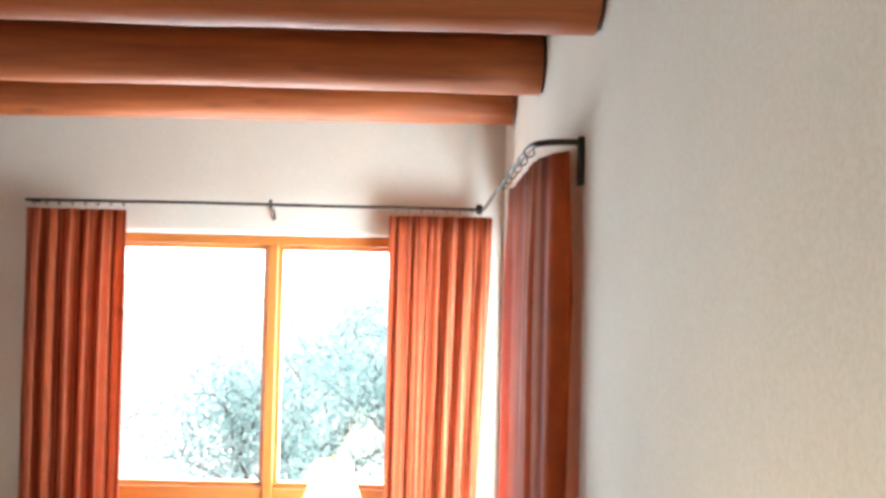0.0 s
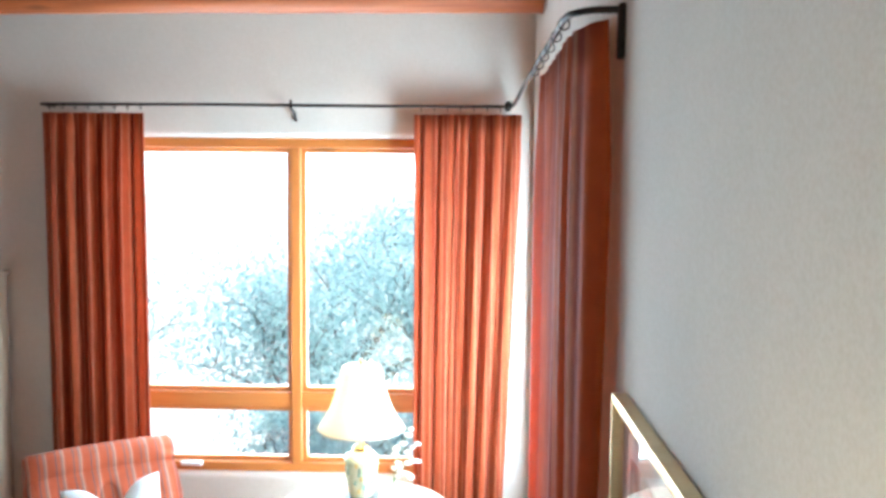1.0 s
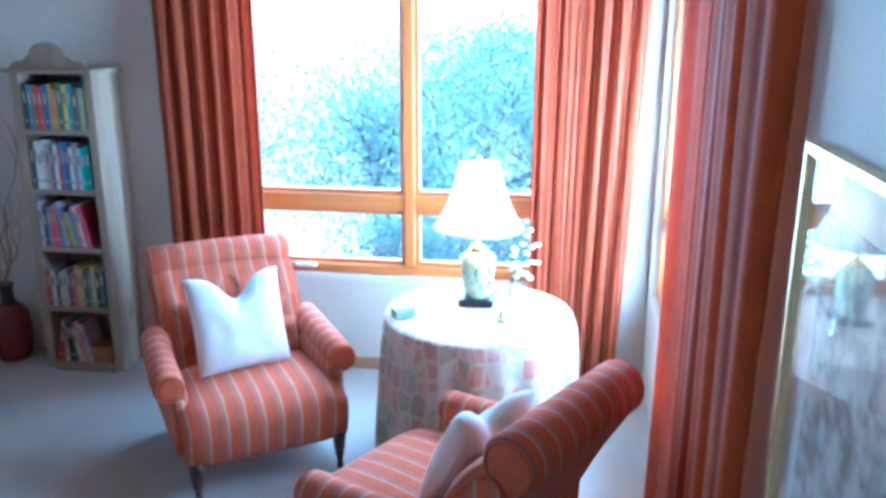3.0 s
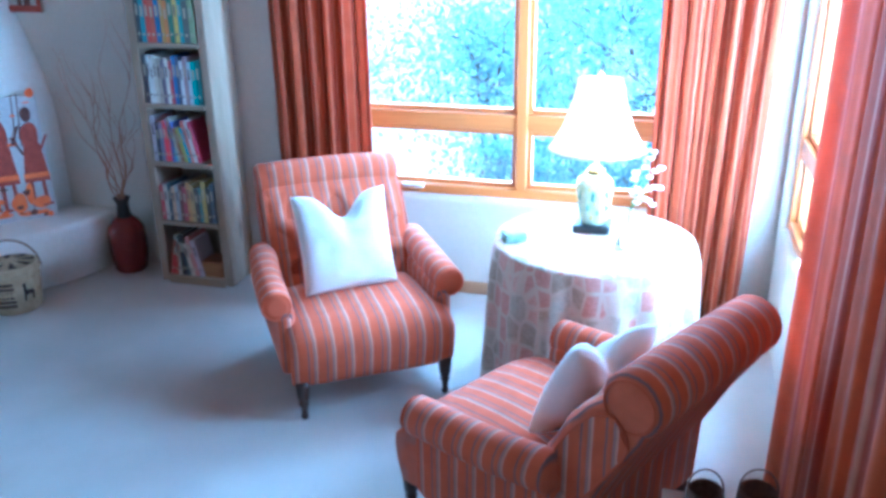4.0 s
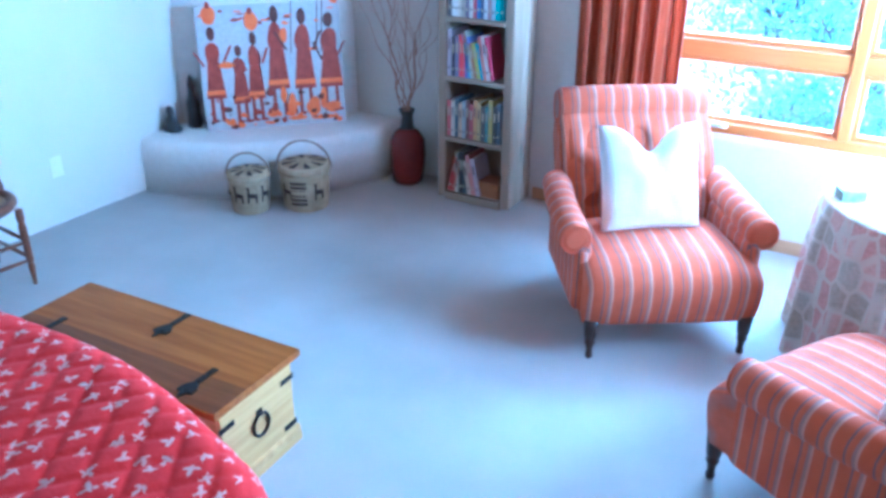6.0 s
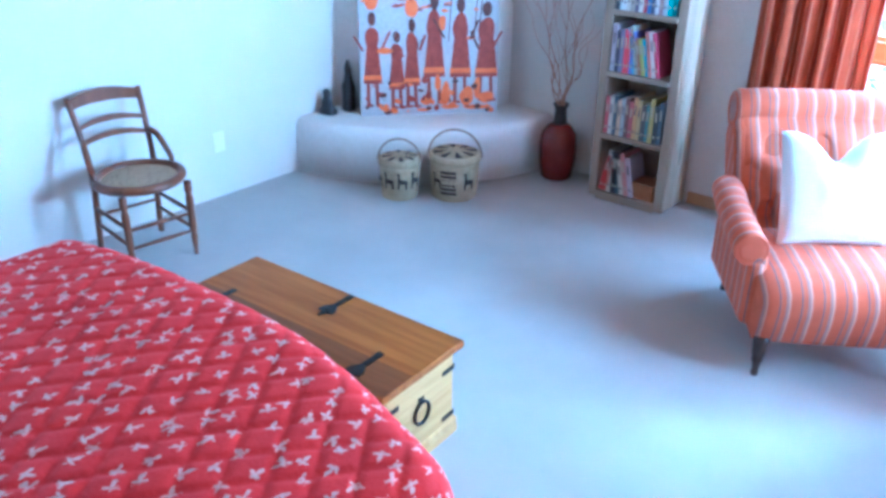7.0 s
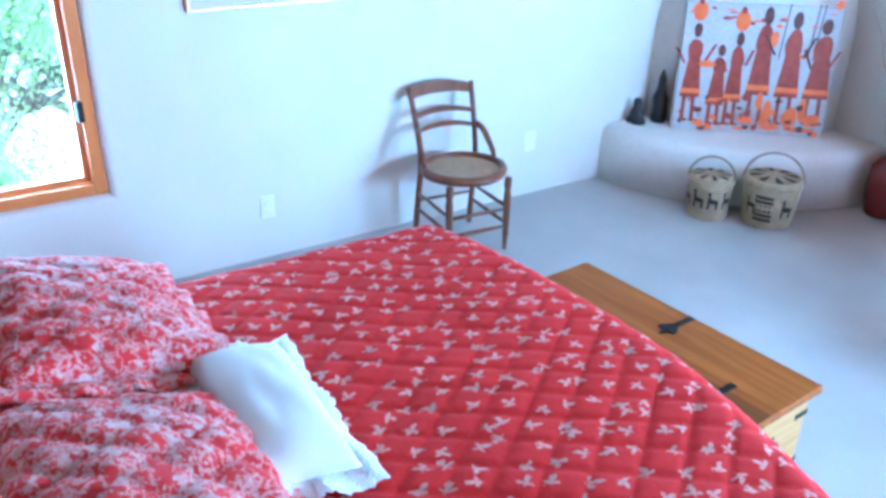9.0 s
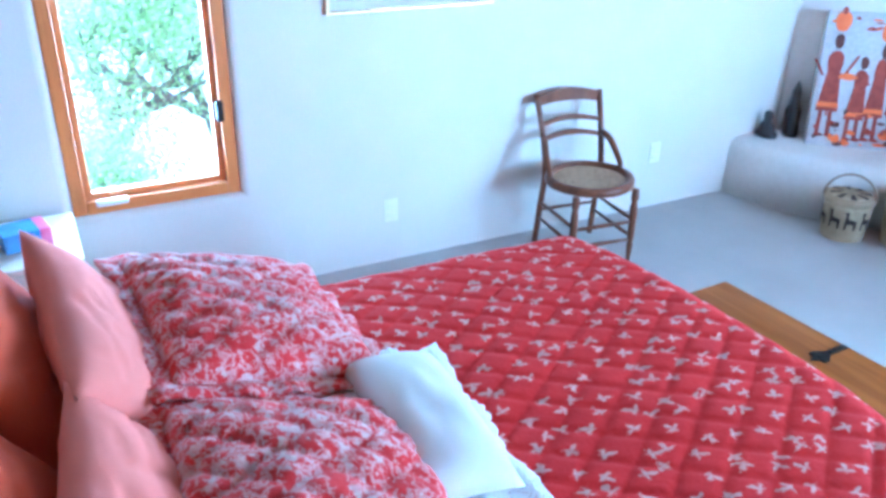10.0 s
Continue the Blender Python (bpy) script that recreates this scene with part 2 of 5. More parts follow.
def sheet(rows, thick=None, bm=None, m=None, closed=False, index=0):
    """A surface through rows of points; thick gives it a back."""
    one = bmesh.new()
    g = [[one.verts.new(p) for p in row] for row in rows]
    for a, b in zip(g, g[1:]):
        for k in range(len(a) - (0 if closed else 1)):
            j = (k + 1) % len(a)
            one.faces.new((a[k], a[j], b[j], b[k]))
    if thick:
        bmesh.ops.recalc_face_normals(one, faces=one.faces[:])
        one.normal_update()
        rim = [e for e in one.edges if len(e.link_faces) == 1]
        flip = {v: one.verts.new(v.co - v.normal * thick) for v in list(one.verts)}
        for face in list(one.faces):
            one.faces.new([flip[v] for v in reversed(face.verts)])
        for e in rim:
            p, q = e.verts
            one.faces.new((p, q, flip[q], flip[p]))
    return join(bm if bm is not None else bmesh.new(), one, m, index)


def curve_points(pts, steps=6):
    """Catmull-Rom through pts."""
    p = [Vector(q) for q in pts]
    p = [p[0] * 2 - p[1]] + p + [p[-1] * 2 - p[-2]]
    out = []
    for i in range(1, len(p) - 2):
        for s in range(steps):
            t = s / steps
            out.append(0.5 * ((2 * p[i]) + (p[i + 1] - p[i - 1]) * t + (2 * p[i - 1] - 5 * p[i] + 4 * p[i + 1] - p[i + 2]) * t * t + (3 * p[i] - p[i - 1] - 3 * p[i + 1] + p[i + 2]) * t ** 3))
    return out + [p[-2]]


def prism(outline, a, b, axis=0, bevel=0.0, segments=3):
    """Extrudes an outline given in the two other axes from a to b along axis."""
    bm = bmesh.new()

    def at(p, d):
        q = list(p)
        q.insert(axis, d)
        return bm.verts.new(q)

    lo, hi = [at(p, a) for p in outline], [at(p, b) for p in outline]
    bm.faces.new(lo)
    bm.faces.new(hi)
    for k in range(len(lo)):
        j = (k + 1) % len(lo)
        bm.faces.new((lo[k], lo[j], hi[j], hi[k]))
    bmesh.ops.recalc_face_normals(bm, faces=bm.faces[:])
    if bevel:
        rim = [e for e in bm.edges if e.calc_face_angle(0) > 1.2]
        bmesh.ops.bevel(bm, geom=rim, offset=bevel, segments=segments, profile=0.5, affect="EDGES")
    return bm


def cushion(w, h, t, n=18, pinch=0.0, power=3.0, ear=0.06, bumpy=0.006, seed=0, crease=0.0):
    """A stuffed pillow lying in x, y, its thickness along z; corners drawn out into ears, a chop dent along +y."""
    one = bmesh.new()
    top, bot = [], []
    for i in range(n + 1):
        for side, store in ((1, top), (-1, bot)):
            row = []
            for j in range(n + 1):
                u, v = 2 * i / n - 1, 2 * j / n - 1
                e = (1 - abs(u) ** power) * (1 - abs(v) ** power)
                inset = 1 - ear * (1 - (u * v) ** 2)
                x, y = u * w / 2 * (inset if abs(u) >= abs(v) else inset), v * h / 2 * inset
                dent = pinch * max(0, v) ** 1.5 * math.exp(-(u / 0.38) ** 2)
                q = noise.noise((u * 2.2 + seed, v * 2.2, side * 3)) * bumpy * 2
                q -= crease * max(0.0, 1 - 7 * abs(noise.noise((u * 2.4 + v * 1.3 + seed, v * 4.2 - u * 1.6, seed * 0.7)))) * (1.2 - e) * (1 if e > 0.02 else 0)
                z = side * t / 2 * max(e, 0) ** 0.45 * (1 - 0.5 * dent / max(pinch, 1e-6) * (1 if pinch else 0)) + q * e
                row.append((x, y - dent * h, z))
            store.append(row)
    g1 = [[one.verts.new(p) for p in r] for r in top]
    g2 = [[one.verts.new(p) if 0 < i < n and 0 < j < n else g1[i][j] for j, p in enumerate(r)] for i, r in enumerate(bot)]
    for g in (g1, g2):
        for i in range(n):
            for j in range(n):
                one.faces.new((g[i][j], g[i + 1][j], g[i + 1][j + 1], g[i][j + 1]))
    return one


# ---- the room ----
EAST, WEST, NORTH, SOUTH = 1.415, -3.70, 5.76, -1.6


def wall_with_hole(name, label, horizontal, at, out, lo, hi, top, hole, soft=0.035):
    """A wall along x (horizontal) or y, its inner face at at, thick towards out, with one opening (a0, a1, z0, z1) whose plaster edge is rounded off."""
    bm = bmesh.new()
    a0, a1, z0, z1 = hole
    us, zs = (lo, a0, a1, hi), (-0.05, z0, z1, top)

    def at_depth(d):
        return [[bm.verts.new((u, d, z) if horizontal else (d, u, z)) for z in zs] for u in us]

    front, back = at_depth(at), at_depth(at + out)
    for g in (front, back):
        for i in range(3):
            for j in range(3):
                if (i, j) != (1, 1): bm.faces.new((g[i][j], g[i + 1][j], g[i + 1][j + 1], g[i][j + 1]))
    rim = [(1, 1), (2, 1), (2, 2), (1, 2)]
    shell = [(0, 0), (1, 0), (2, 0), (3, 0), (3, 1), (3, 2), (3, 3), (2, 3), (1, 3), (0, 3), (0, 2), (0, 1)]
    for ring in (rim, shell):
        for (i, j), (k, l) in zip(ring, ring[1:] + ring[:1]):
            bm.faces.new((front[i][j], front[k][l], back[k][l], back[i][j]))
    corner = [front[i][j] for i, j in rim]
    edges = [e for e in bm.edges if e.verts[0] in corner and e.verts[1] in corner]
    bmesh.ops.recalc_face_normals(bm, faces=bm.faces[:])
    bmesh.ops.bevel(bm, geom=edges, offset=soft, segments=4, profile=0.5, affect="EDGES")
    return setting(name, bm, PLASTER, label, "wall")


WIN_N = (-1.05, 1.18, 0.585, 2.53)
WIN_E = (3.40, 5.63, 0.585, 2.53)
WIN_W = (0.985, 1.675, 0.483, 1.62)
wall_with_hole("wall_north", "off-white plastered wall round a large wooden window", True, NORTH, 0.28, WEST - 0.3, EAST + 0.35, 3.7, WIN_N)
wall_with_hole("wall_east", "off-white plastered wall with a curtained window", False, EAST, 0.35, SOUTH - 0.3, NORTH, 3.7, WIN_E)
wall_with_hole("wall_west", "off-white plastered wall with a small wooden window", False, WEST, -0.3, SOUTH - 0.3, NORTH, 3.7, WIN_W)
setting("wall_south", span(WEST, EAST, SOUTH - 0.2, SOUTH, -0.05, 3.7), PLASTER, "plain off-white plastered wall", "wall")
setting("floor", span(WEST, EAST, SOUTH, NORTH, -0.05, 0.0), CARPET, "pale grey-beige wall-to-wall carpet", "carpet")


def ceiling_height(y):
    return 3.235 + 0.068 * (y - 4.0)


bm = sheet([[(x, y, ceiling_height(y) + 0.0) for x in (WEST - 0.1, EAST + 0.1)] for y in (SOUTH - 0.1, NORTH + 0.1)], 0.06)
setting("ceiling", bm, CEILING, "brown wooden board ceiling above the logs", "ceiling")


def log_beam(y, radius, seed):
    z = ceiling_height(y) - radius + 0.012
    n = 60
    rows = []
    for i in range(n + 1):
        x = WEST + (EAST - WEST - 0.012) * i / n
        row = []
        for k in range(28):
            a = 2 * math.pi * k / 28
            r = radius * (1 + 0.05 * noise.noise((x * 0.9, seed + math.cos(a) * 0.4, math.sin(a) * 0.4)) + 0.025 * noise.noise((x * 4, seed * 3 + math.cos(a), math.sin(a))))
            row.append((x, y + r * math.cos(a), z + 0.012 * math.sin(x * 0.9 + seed) + r * math.sin(a)))
        rows.append(row)
    bm = sheet(rows, None, closed=True)
    return solo("ceiling_beam", bm, LOG, "peeled honey-brown log beam with dark knots under the ceiling", "beam", True, "log beams under the ceiling")


for i, y in enumerate((5.17, 4.0, 2.9)):
    log_beam(y, 0.115, i * 7.3 + 1)


def bar(name, size, centre, mat, parent, label="", bevel=0.006):
    return part(name, rbox(size, centre, bevel, 2), mat, parent, label)


def casement(name, label, width, z0, z1, rails, m, mats, crank=True, split=True):
    """A wooden window standing in x, z with its face towards -y: outer frame, posts, rails, sashes and panes."""
    upright, across = mats
    w = tagged(thing(name, label, "window", m), kind="structure")
    h = z1 - z0
    d = 0.09
    f = 0.055
    zc = (z0 + z1) / 2
    for x in (-width / 2 + f / 2, width / 2 - f / 2):
        bar("window_frame", (f, d, h), (x, d / 2, zc), upright, w)
    for z in (z0 + f / 2, z1 - f / 2):
        bar("window_frame", (width - 2 * f, d, f), (0, d / 2, z), across, w)
    cols = [(-width / 2 + f, -f / 2 + 0.0), (f / 2, width / 2 - f)] if split else [(-width / 2 + f, width / 2 - f)]
    if split: bar("mullion", (f + 0.004, d + 0.012, h - 2 * f), (0, d / 2, zc), upright, w)
    zs = [z0 + f] + [v for r in rails for v in r] + [z1 - f]
    spans = list(zip(zs[0::2], zs[1::2]))
    for x0, x1 in cols:
        for a, b in rails:
            bar("rail", (x1 - x0, d - 0.01, b - a), ((x0 + x1) / 2, d / 2, (a + b) / 2), across, w)
        for k, (a, b) in enumerate(spans):
            s = 0.028
            for x in (x0 + s / 2, x1 - s / 2):
                bar("sash", (s, 0.04, b - a), (x, 0.05, (a + b) / 2), upright, w, "", 0.004)
            for z in (a + s / 2, b - s / 2):
                bar("sash", (x1 - x0 - 2 * s, 0.04, s), ((x0 + x1) / 2, 0.05, z), across, w, "", 0.004)
            p = part("pane", rbox((x1 - x0 - 2 * s, 0.005, b - a - 2 * s), ((x0 + x1) / 2, 0.055, (a + b) / 2)), PANE, w, "clear window glass")
            p.visible_shadow = False
    return w


def crank(parent, x, z):
    bm = rbox((0.13, 0.035, 0.028), (x, -0.012, z), 0.012, 3)
    rbox((0.06, 0.02, 0.014), (x + 0.03, -0.035, z + 0.012), 0.006, 2, None, bm)
    part("crank_handle", bm, WHITE_METAL, parent, "white enamelled casement crank", True)


wn1 = casement("window_1", "large fir casement window with four panes", WIN_N[1] - WIN_N[0], WIN_N[2], WIN_N[3], [(0.968, 1.057)], pose((WIN_N[0] + WIN_N[1]) / 2, NORTH + 0.03, 0), (FRAME_WOOD, FRAME_WOOD_X))
crank(wn1, -0.62, WIN_N[2] + 0.045)
wn2 = casement("window_2", "fir casement window behind the curtain", WIN_E[1] - WIN_E[0], WIN_E[2], WIN_E[3], [(0.968, 1.057)], pose(EAST + 0.03, (WIN_E[0] + WIN_E[1]) / 2, 0, 0, 0, -90), (FRAME_WOOD, FRAME_WOOD_X))
crank(wn2, -0.485, WIN_E[2] + 0.045)
wn3 = casement("window_3", "small single-pane fir casement window", WIN_W[1] - WIN_W[0], WIN_W[2], WIN_W[3], [], pose(WEST - 0.02, (WIN_W[0] + WIN_W[1]) / 2, 0, 0, 0, 90), (FRAME_WOOD, FRAME_WOOD_X), split=False)
crank(wn3, -0.19, WIN_W[2] + 0.05)
bar("latch", (0.03, 0.03, 0.09), ((WIN_W[1] - WIN_W[0]) / 2 - 0.06, -0.012, 0.86), IRON, wn3, "small dark latch", 0.008)


def curtain_sheet(a, b, top, bottom, folds, depth, swing=None, seed=0.0):
    """A gathered curtain from plan point a to b; swing bends its lower end."""
    a, b = Vector((*a, 0)), Vector((*b, 0))
    way = (b - a)
    length = way.length
    way.normalize()
    out = Vector((-way.y, way.x, 0))
    rows = []
    n, k = 22, folds * 14
    for i in range(n + 1):
        v = i / n
        z = top + (bottom - top) * v
        gather = min(1.0, 0.35 + v * 5)
        row = []
        for j in range(k + 1):
            u = j / k
            ph = 2 * math.pi * folds * u + 0.9 * math.sin(5 * u + seed) + 0.25 * math.sin(3 * v + seed)
            off = depth * gather * ((0.55 + 0.5 * noise.noise((u * 6, seed, 1.3))) * math.sin(ph) + 0.28 * math.sin(2.1 * ph + seed) + 0.35 * noise.noise((u * 9, v * 1.2, seed)))
            p = a + way * (u * length + 0.012 * math.cos(ph) * gather) + out * off
            if swing: p += swing(u, v)
            row.append((p.x, p.y, z))
        rows.append(row)
    return sheet(rows, 0.004)


def curtain(label, a, b, top, bottom, folds, depth, mat, swing=None, seed=0.0):
    return solo("curtain", curtain_sheet(a, b, top, bottom, folds, depth, swing, seed), mat, label, "curtain", True, "curtains on the iron rod")
RY, RX, RZ = 5.635, 1.285, 2.70
curtain("floor-length terracotta striped curtain with pinch pleats", (-1.31, RY), (-0.745, RY), 2.655, 0.02, 6, 0.045, CURTAIN_X, seed=1.0)
curtain("floor-length terracotta striped curtain gathered in the corner", (0.75, RY), (1.33, RY - 0.03), 2.655, 0.02, 6, 0.05, CURTAIN_X, lambda u, v: Vector((-0.10 * v * u, 0, 0)), 4.0)


def east_swing(u, v):
    k = max(0.0, (u - 0.86) / 0.14)
    return Vector((0.05 * k ** 1.3 - 0.02 * k * v, 0.12 * v * (1 - u), 0))


curtain("floor-length terracotta striped curtain along the side window", (RX + 0.035, 4.27), (RX + 0.03, 3.07), 2.675, 0.02, 5, 0.034, CURTAIN_Y, east_swing, 2.4)

# the iron rod, bent round the corner and back to the wall
rod = thing("curtain_rod", "black wrought-iron curtain rod bent round the corner", "curtain rod", pose(0, 0, 0))
run = [(-1.315, RY, RZ), (-0.4, RY, RZ + 0.003), (0.4, RY, RZ), (1.15, RY, RZ), (1.25, RY - 0.01, RZ), (RX, RY - 0.06, RZ), (RX, 4.6, RZ + 0.002), (RX, 3.4, RZ), (RX + 0.004, 3.17, RZ), (RX + 0.03, 3.11, RZ), (RX + 0.07, 3.085, RZ), (EAST + 0.004, 3.08, RZ)]
part("rod", tube(curve_points(run, 5), 0.009, 10), IRON, rod, smooth=True)
part("bracket", tube([(0.075, NORTH, RZ - 0.07), (0.075, NORTH - 0.012, RZ - 0.07), (0.075, NORTH - 0.03, RZ - 0.03), (0.075, RY + 0.02, RZ - 0.018), (0.075, RY, RZ - 0.012), (0.075, RY, RZ + 0.03)], 0.008), IRON, rod, smooth=True)
part("bracket", rbox((0.018, 0.03, 0.13), (EAST - 0.009, 3.08, RZ - 0.05), 0.006), IRON, rod)
part("bracket", tube([(-1.3, NORTH, RZ), (-1.3, RY, RZ)], 0.009), IRON, rod, smooth=True)
part("elbow", lathe([(0, -0.03), (0.016, -0.026), (0.022, 0), (0.016, 0.026), (0, 0.03)], 14, None, pose(1.262, RY - 0.02, RZ)), IRON, rod, smooth=True)
for x, y in [(-1.27 + 0.073 * i, RY) for i in range(8)] + [(0.79 + 0.072 * i, RY) for i in range(7)] + [(RX, 3.20 + 0.18 * i) for i in range(6)]:
    axis = pose(x, y, RZ - 0.012, 0, 90, 0) if y == RY else pose(x, y, RZ - 0.012, 90, 0, 0)
    part("ring", tube([(0.014 * math.cos(a), 0.014 * math.sin(a), 0) for a in (k * math.pi / 7 for k in range(14))], 0.0025, 5, None, axis, closed=True), IRON, rod, smooth=True)

# ---- corner fireplace ----
CX, CY = WEST, NORTH


def quarter(profile, n=28, flat_front=0.0):
    """A quarter-round body in the corner: profile of (radius, height)."""
    rows = []
    for r, z in profile:
        rows.append([(CX + r * (1 - flat_front * math.sin(2 * a)) * math.cos(a), CY - r * (1 - flat_front * math.sin(2 * a)) * math.sin(a), z) for a in (math.pi / 2 * k / n for k in range(n + 1))])
    bm = sheet(rows)
    every = list(bm.verts)
    for i in (0, len(rows) - 1):
        ring = [every[i * (n + 1) + k] for k in range(n + 1)]
        bm.faces.new(ring + [bm.verts.new((CX, CY, profile[i][1]))])
    return bm


fire = thing("fireplace", "white plastered quarter-round corner fireplace", "fireplace", pose(0, 0, 0))
part("hearth", quarter([(1.165, 0), (1.165, 0.27), (1.158, 0.31), (1.135, 0.335), (1.10, 0.343), (0.3, 0.343)], flat_front=0.03), PLASTER_HEARTH, fire, smooth=True)
part("chimney_breast", quarter([(0.80, 0.343), (0.80, 0.95), (0.77, 1.15), (0.70, 1.35), (0.62, 1.6), (0.56, 1.95), (0.52, 2.4), (0.50, 3.24)], flat_front=0.20), PLASTER_HEARTH, fire, smooth=True)

# the painted canvas leaning on it
CANVAS = Mat("painted canvas", 0.75)
blot = CANVAS.noise(3.5, 6)
CANVAS.color(CANVAS.mix(0.4, CANVAS.ramp(blot, [(0.3, (0.46, 0.46, 0.48)), (0.7, (0.60, 0.60, 0.62))]), CANVAS.ramp(CANVAS.noise(40, 5), [(0.35, (0.42, 0.42, 0.44)), (0.65, (0.66, 0.65, 0.66))])))
CANVAS.bump(CANVAS.noise(420, 2), 0.3, 0.002)
CANVAS = CANVAS.m
CANVAS_SIDE = mottled("canvas side", (0.42, 0.38, 0.33), (0.52, 0.48, 0.42), 6, 0.85)
RUST = mottled("rust paint", (0.22, 0.028, 0.018), (0.38, 0.065, 0.035), 22, 0.6, 0.3, 0.001)
ORANGE = mottled("orange paint", (0.72, 0.14, 0.03), (0.82, 0.22, 0.05), 18, 0.6, 0.3, 0.001)
RUST_DARK = mottled("dark rust paint", (0.20, 0.04, 0.03), (0.32, 0.07, 0.045), 22, 0.6, 0.3, 0.001)
BROWN_PAINT = mottled("brown paint", (0.07, 0.022, 0.018), (0.15, 0.045, 0.03), 22, 0.6, 0.3, 0.001)
art = thing("canvas_painting", "canvas painted with rust and orange upright shapes, leaning on the fireplace", "painting", pose(-3.128, 5.222, 0.344, 0, 0, 48.0) @ pose(0, 0.0, 0, -6, 0, 0))
AW, AH = 0.87, 0.75
part("canvas", rbox((AW, 0.035, AH), (0, 0.0175, AH / 2), 0.004), CANVAS, art)
part("backing", rbox((AW - 0.02, 0.06, AH - 0.02), (-0.012, 0.066, AH / 2 - 0.005), 0.004), CANVAS_SIDE, art)


def flat(points, y=-0.002, thick=0.0025):
    """A flat painted patch on the canvas, from its outline in x, z."""
    return prism(points, y, y + thick, 1)


def oval(x, z, a, b, n=16, wob=0.0, seed=0):
    return [(x + a * math.cos(t) * (1 + wob * math.sin(3 * t + seed)), z + b * math.sin(t) * (1 + wob * math.cos(2 * t + seed))) for t in (2 * math.pi * k / n for k in range(n))]


def shape_column(x, foot, top, w, hat, robe, seed):
    top, w = top * 1.07, w * 1.05
    """One painted upright shape: a robe, a narrow upper block, thin stems below."""
    h = top - foot
    part("painted_shape", flat([(x - w * 0.55, foot + 0.24 * h), (x + w * 0.62, foot + 0.24 * h), (x + w * 0.42, foot + 0.62 * h), (x - w * 0.30, foot + 0.62 * h)]), robe, art)
    part("painted_shape", flat(oval(x + 0.004, foot + 0.70 * h, w * 0.42, h * 0.135, 14, 0.08, seed), -0.0045), RUST, art)
    part("painted_shape", flat(oval(x + 0.006, foot + 0.91 * h, w * 0.24, h * 0.075, 12, 0.05, seed), -0.0045), BROWN_PAINT, art)
    for k in (-0.3, 0.28):
        part("painted_shape", flat([(x + k * w - 0.009, foot), (x + k * w + 0.014, foot), (x + k * w * 0.9 + 0.012, foot + 0.26 * h), (x + k * w * 0.9 - 0.010, foot + 0.26 * h)], -0.0045), RUST_DARK, art)
        part("painted_shape", flat(oval(x + k * w + 0.012, foot + 0.004, 0.026, 0.010, 10), -0.0065), RUST, art)
    part("painted_shape", flat([(x - w * 0.55, foot + 0.28 * h), (x + w * 0.61, foot + 0.28 * h), (x + w * 0.58, foot + 0.33 * h), (x - w * 0.52, foot + 0.33 * h)], -0.0065), ORANGE, art)
    if hat:
        part("painted_shape", flat(oval(x + 0.005, top + 0.055, 0.042, 0.058, 14, 0.06, seed), -0.0045), ORANGE, art)
        part("painted_shape", flat(oval(x + 0.004, top + 0.115, 0.016, 0.02, 10), -0.0065), RUST, art)


for x, foot, top, w, hat, robe, seed in ((-0.36, 0.06, 0.60, 0.095, True, RUST, 0), (-0.21, 0.045, 0.49, 0.085, False, RUST, 1), (-0.115, 0.05, 0.56, 0.085, True, RUST, 2),
                                         (0.025, 0.07, 0.70, 0.11, False, RUST, 3), (0.19, 0.07, 0.68, 0.11, False, RUST, 4), (0.355, 0.08, 0.65, 0.12, False, RUST, 5)):
    shape_column(x, foot, top, w, hat, robe, seed)
rng = random.Random(5)
for x, z, a, b in ((0.10, 0.13, 0.03, 0.07), (0.235, 0.11, 0.045, 0.06), (0.30, 0.16, 0.022, 0.07), (0.36, 0.10, 0.05, 0.04), (-0.02, 0.09, 0.04, 0.03), (0.13, 0.045, 0.06, 0.014), (0.3, 0.04, 0.09, 0.015),
                   (-0.28, 0.40, 0.05, 0.018), (0.08, 0.56, 0.022, 0.05), (0.405, 0.765, 0.026, 0.026), (0.26, 0.47, 0.03, 0.012), (-0.04, 0.03, 0.045, 0.010), (0.05, 0.20, 0.02, 0.05)):
    part("painted_shape", flat(oval(x, z, a, b, 14, 0.12, rng.random() * 6), -0.0085), ORANGE, art)
for x, z, lean, size in ((-0.30, 0.42, 0.5, 0.11), (-0.17, 0.36, -0.6, 0.09), (-0.07, 0.40, 0.4, 0.10), (0.085, 0.47, -0.5, 0.13), (0.245, 0.46, 0.45, 0.13), (0.30, 0.40, -0.4, 0.12), (0.40, 0.42, 0.5, 0.10), (-0.42, 0.40, -0.5, 0.10)):
    dx, dz = size * math.sin(lean), size * math.cos(lean)
    part("painted_shape", flat([(x, z), (x + 0.016, z), (x + dx + 0.012, z + dz), (x + dx - 0.004, z + dz)], -0.0105), BROWN_PAINT if size > 0.11 else RUST, art)
for k in range(46):
    x, z = rng.uniform(-0.40, 0.41), 0.02 + 0.20 * rng.random() ** 2
    part("painted_shape", flat(oval(x, z, rng.uniform(0.006, 0.026), rng.uniform(0.005, 0.022), 9, 0.25, rng.random() * 6), -0.0125 - 0.0001 * k), (ORANGE, RUST, BROWN_PAINT)[k % 3], art)
for k in range(16):
    x, z = rng.uniform(-0.41, 0.41), rng.uniform(0.62, 0.72)
    part("painted_shape", flat(oval(x, z, rng.uniform(0.008, 0.03), rng.uniform(0.004, 0.010), 9, 0.25, rng.random() * 6), -0.0085 - 0.0001 * k), (RUST, ORANGE)[k % 2], art)
